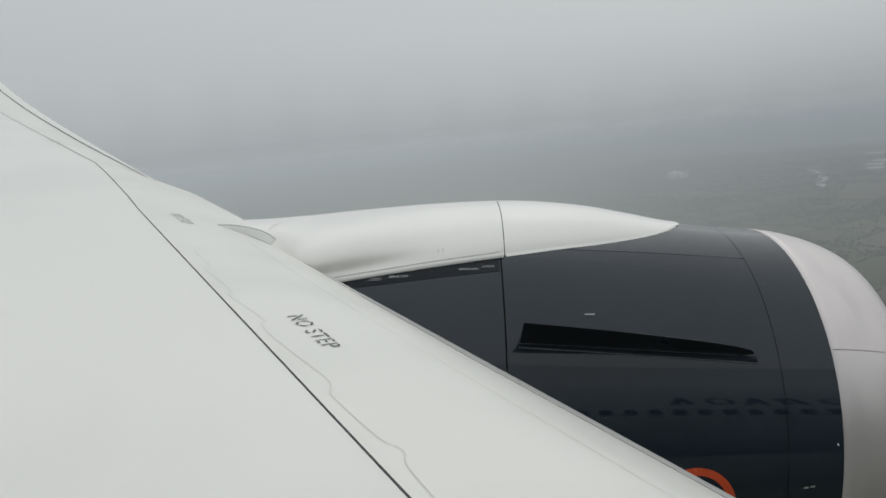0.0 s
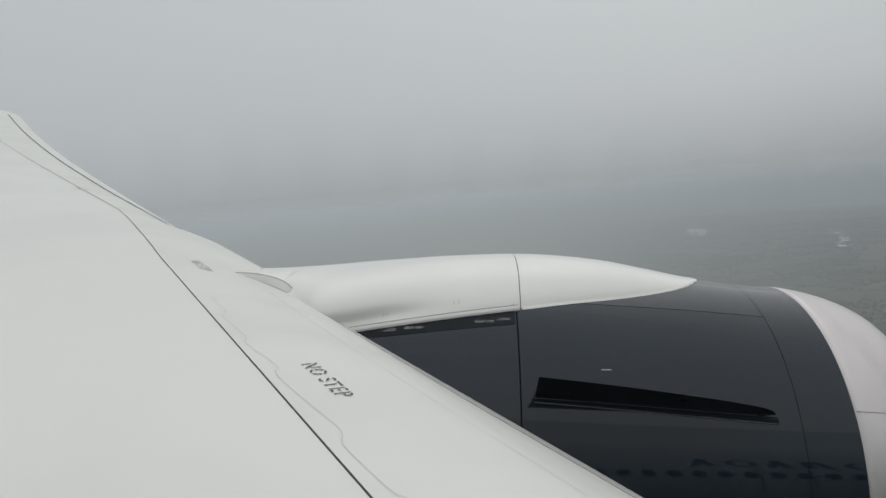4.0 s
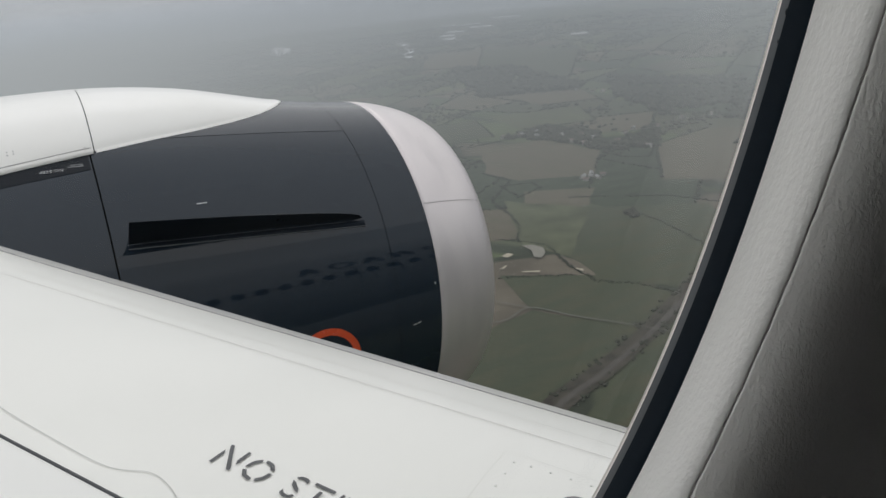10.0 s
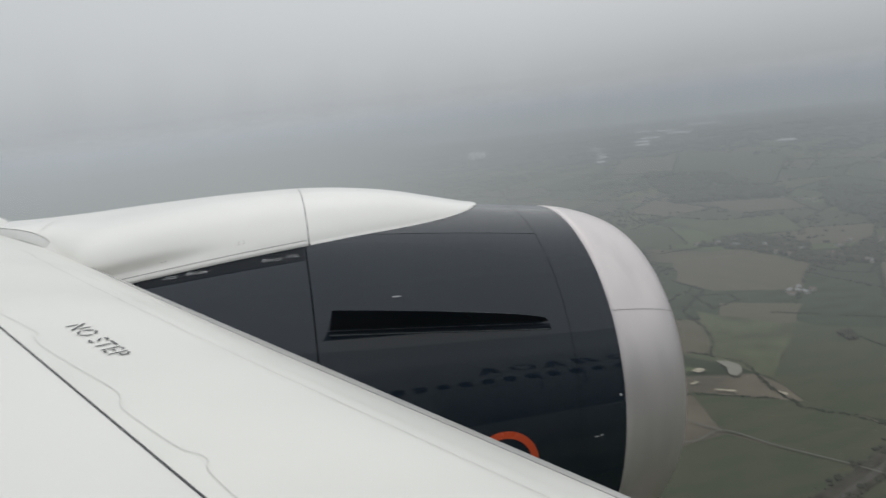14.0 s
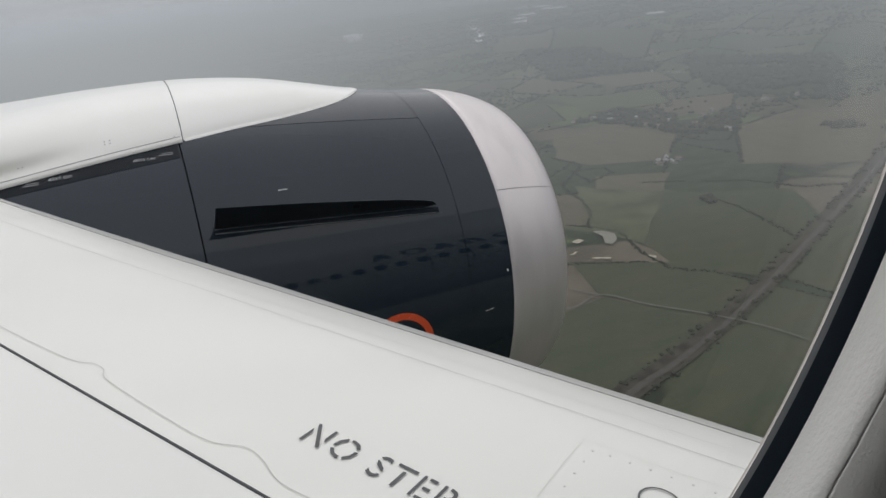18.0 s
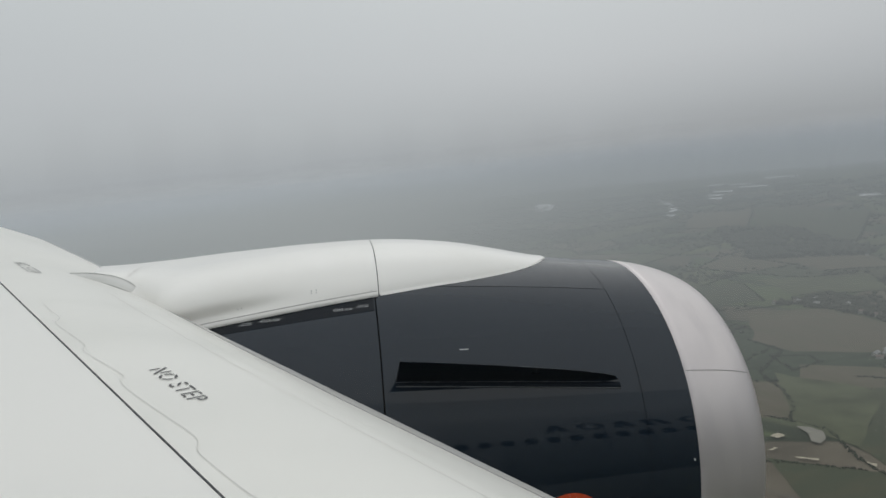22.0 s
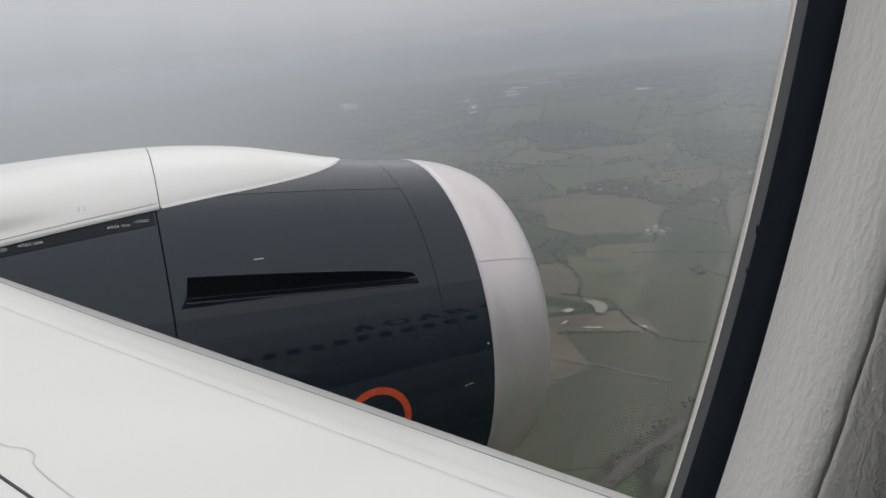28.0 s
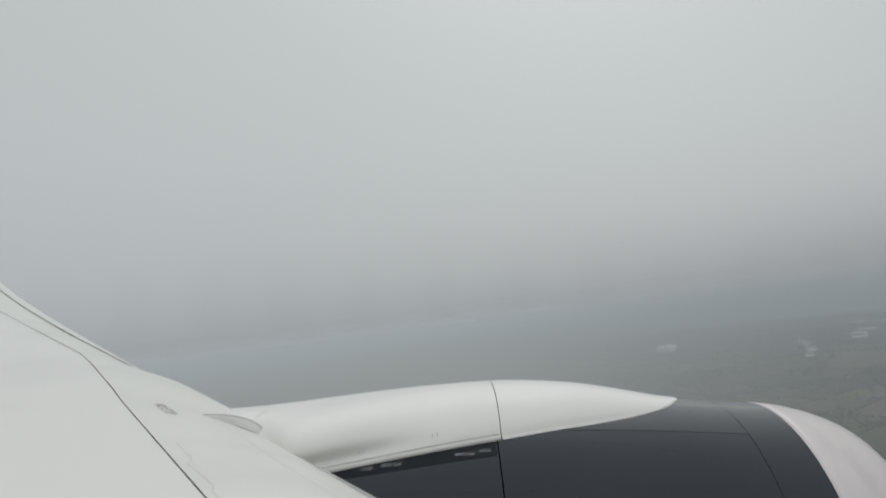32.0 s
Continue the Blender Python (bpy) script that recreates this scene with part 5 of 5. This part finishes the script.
for h in HEDGES:
    far = 1 + max(0, Vector(h[0]).length - 700) / 700
    for a, b in zip(h, h[1:]):
        a, b = Vector(a), Vector(b)
        for i in range(max(2, int((b - a).length / (0.9 * far)))):
            p = a.lerp(b, i / max(1, int((b - a).length / (0.9 * far))))
            spots.append((p.x + rng.normal(0, 1.0), p.y + rng.normal(0, 1.0), rng.uniform(0.8, 1.6) * far ** 0.6))
for a, b in NET_EDGES:
    a, b = Vector(a), Vector(b)
    far = a.length / 700
    for i in range(max(3, int((b - a).length / (2.6 * far)))):
        p = a.lerp(b, (i + rng.uniform(-0.3, 0.3)) / max(3, int((b - a).length / (2.6 * far))))
        if rng.random() < 0.8 and not any(inside(p, c) for _, c in FIELDS):
            spots.append((p.x + rng.normal(0, 1.2), p.y + rng.normal(0, 1.2), rng.uniform(1.2, 2.4) * far ** 0.6))
clumps("hedgerows", spots, HEDGE, "dark bushy hedgerows between the fields", "hedge")


def scatter(corners, count, size):
    c = [Vector(p) for p in corners]
    lo = Vector((min(p.x for p in c), min(p.y for p in c)))
    hi = Vector((max(p.x for p in c), max(p.y for p in c)))
    out = []
    while len(out) < count:
        p = Vector((rng.uniform(lo.x, hi.x), rng.uniform(lo.y, hi.y)))
        inside = False
        for a, b in zip(c, c[1:] + c[:1]):
            if (a.y > p.y) != (b.y > p.y) and p.x < (b.x - a.x) * (p.y - a.y) / (b.y - a.y) + a.x:
                inside = not inside
        if inside and noise.noise(Vector((p.x * 0.012, p.y * 0.012, 1))) > -0.25:
            out.append((p.x, p.y, rng.uniform(0.7, 1.3) * size))
    return out


spots = scatter([(711, 850), (846, 790), (750, 688), (679, 752)], 260, 6)
spots += scatter([(1153, 1228), (1269, 943), (961, 687), (911, 840), (1014, 1063)], 700, 9)
spots += scatter([(1041, 1746), (1150, 1579), (1038, 1153), (837, 1272)], 600, 11)
spots += scatter([(550, 610), (570, 590), (540, 550), (515, 505), (525, 540)], 60, 4.5)
spots += scatter([(829, 625), (865, 600), (850, 575), (820, 600)], 60, 5)
spots += scatter([(640, 930), (740, 940), (760, 840), (690, 800)], 200, 6)
for _ in range(240):
    r, a = rng.uniform(900, 3600), rng.uniform(0.2, 1.55)
    cx, cy = r * math.sin(a), r * math.cos(a)
    for _ in range(42):
        p = (cx + rng.normal(0, 0.035 * r), cy + rng.normal(0, 0.012 * r))
        if not any(inside(p, c) for _, c in FIELDS):
            spots.append((*p, rng.uniform(2.2, 4.6) * (0.6 + r / 2800)))
clumps("woodland", spots, WOOD, "dark leafless woods and copses across the plain", "woodland")
spots = []
for a, b in zip(RAIL[2:9], RAIL[3:10]):
    a, b = Vector(a), Vector(b)
    d = (b - a).normalized()
    for i in range(int((b - a).length / 3)):
        for side in (-8, 7):
            if rng.random() < 0.6:
                p = a.lerp(b, i / int((b - a).length / 3)) + Vector((d.y, -d.x)) * (side + rng.normal(0, 1.5))
                spots.append((p.x, p.y, rng.uniform(1.6, 3.4)))
clumps("railway_scrub", spots, WOOD, "dark scrub lining the railway cutting", "bushes")


# ---- houses and sheds ----
def house(x, y, turn, w, d, h, roof, wall, label, group):
    t = thing("house", label, "house", group, place=Matrix.Translation((x, y, GZ)) @ Matrix.Rotation(turn, 4, "Z"))
    v = [(sx * w / 2, sy * d / 2, z) for z in (0, h) for sx, sy in ((-1, -1), (1, -1), (1, 1), (-1, 1))] + [(-w / 2, 0, h + d * 0.32), (w / 2, 0, h + d * 0.32)]
    add("wall", mesh_of("wall", v, [(0, 1, 5, 4), (1, 2, 6, 9, 5), (2, 3, 7, 6), (3, 0, 4, 8, 7)], wall, smooth=False), t)
    e = 0.4
    top, low = h + d * 0.32 + 0.15, h - 0.1
    v = [(-w / 2 - e, -d / 2 - e, low), (w / 2 + e, -d / 2 - e, low), (w / 2 + e, 0, top), (-w / 2 - e, 0, top), (-w / 2 - e, d / 2 + e, low), (w / 2 + e, d / 2 + e, low)]
    add("roof", mesh_of("roof", v, [(0, 1, 2, 3), (3, 2, 5, 4)], roof, smooth=False), t)
    return t


FARMS = [(576, 657), (593, 660), (587, 641), (584, 650), (600, 646), (570, 645)]
for i, (x, y) in enumerate(FARMS):
    house(x, y, 0.5 + 0.4 * i, 11 if i < 3 else 7, 5, 3, FARM_ROOF if i < 4 else HOUSE_ROOF, HOUSE_WALL, "pale farm building with a light roof among fields", "farm buildings")
for i in range(26):
    bx, by = [(653, 916), (704, 905), (706, 844), (708, 784), (723, 722), (785, 780), (994, 1104), (924, 780)][i % 8]
    house(bx + rng.normal(0, 22), by + rng.normal(0, 16), rng.uniform(0, 3.1), rng.uniform(7, 11), rng.uniform(5, 6.5), rng.uniform(3.5, 5), FARM_ROOF if i % 3 == 0 else HOUSE_ROOF, HOUSE_WALL, "small pale village house in haze", "village houses")
for x, y, w in ((1883, 3131, 70), (1947, 3026, 90), (2266, 3171, 150), (1752, 2008, 60), (1690, 2760, 80), (1890, 2840, 110), (1500, 2500, 50), (1580, 2640, 60)):
    house(x, y, 2.4, w, 17, 7, SHED_ROOF, HOUSE_WALL, "long white warehouse near the misty horizon", "far warehouses")

# ================= painted haze =========
# glowing shells, paler and bluer with distance, stand in for light scattered by haze
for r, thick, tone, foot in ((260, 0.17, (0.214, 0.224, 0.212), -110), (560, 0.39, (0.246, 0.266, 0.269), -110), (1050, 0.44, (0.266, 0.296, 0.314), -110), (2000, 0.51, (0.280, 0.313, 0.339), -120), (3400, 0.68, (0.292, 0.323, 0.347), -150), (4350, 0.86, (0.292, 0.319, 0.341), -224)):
    m = painted_haze_mat("haze", tone, thick, -0.05 * r, 0.01 * r, foot)
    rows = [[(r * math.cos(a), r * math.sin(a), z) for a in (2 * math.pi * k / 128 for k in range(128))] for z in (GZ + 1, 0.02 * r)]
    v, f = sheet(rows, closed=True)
    tagged(new("backdrop", mesh_of("backdrop", v, f, m)), "see-through glowing shell painted as pale grey mist in the distance", "haze", kind="structure")
m = painted_haze_mat("painted_horizon_haze", (0.292, 0.319, 0.341), 1.0, -40, 120, streaks=True)
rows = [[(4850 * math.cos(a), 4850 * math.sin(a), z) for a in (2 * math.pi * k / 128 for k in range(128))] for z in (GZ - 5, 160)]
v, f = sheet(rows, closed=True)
tagged(new("backdrop", mesh_of("backdrop", v, f, m)), "glowing backdrop painted as blue-grey misty land on the horizon", "horizon", kind="structure")
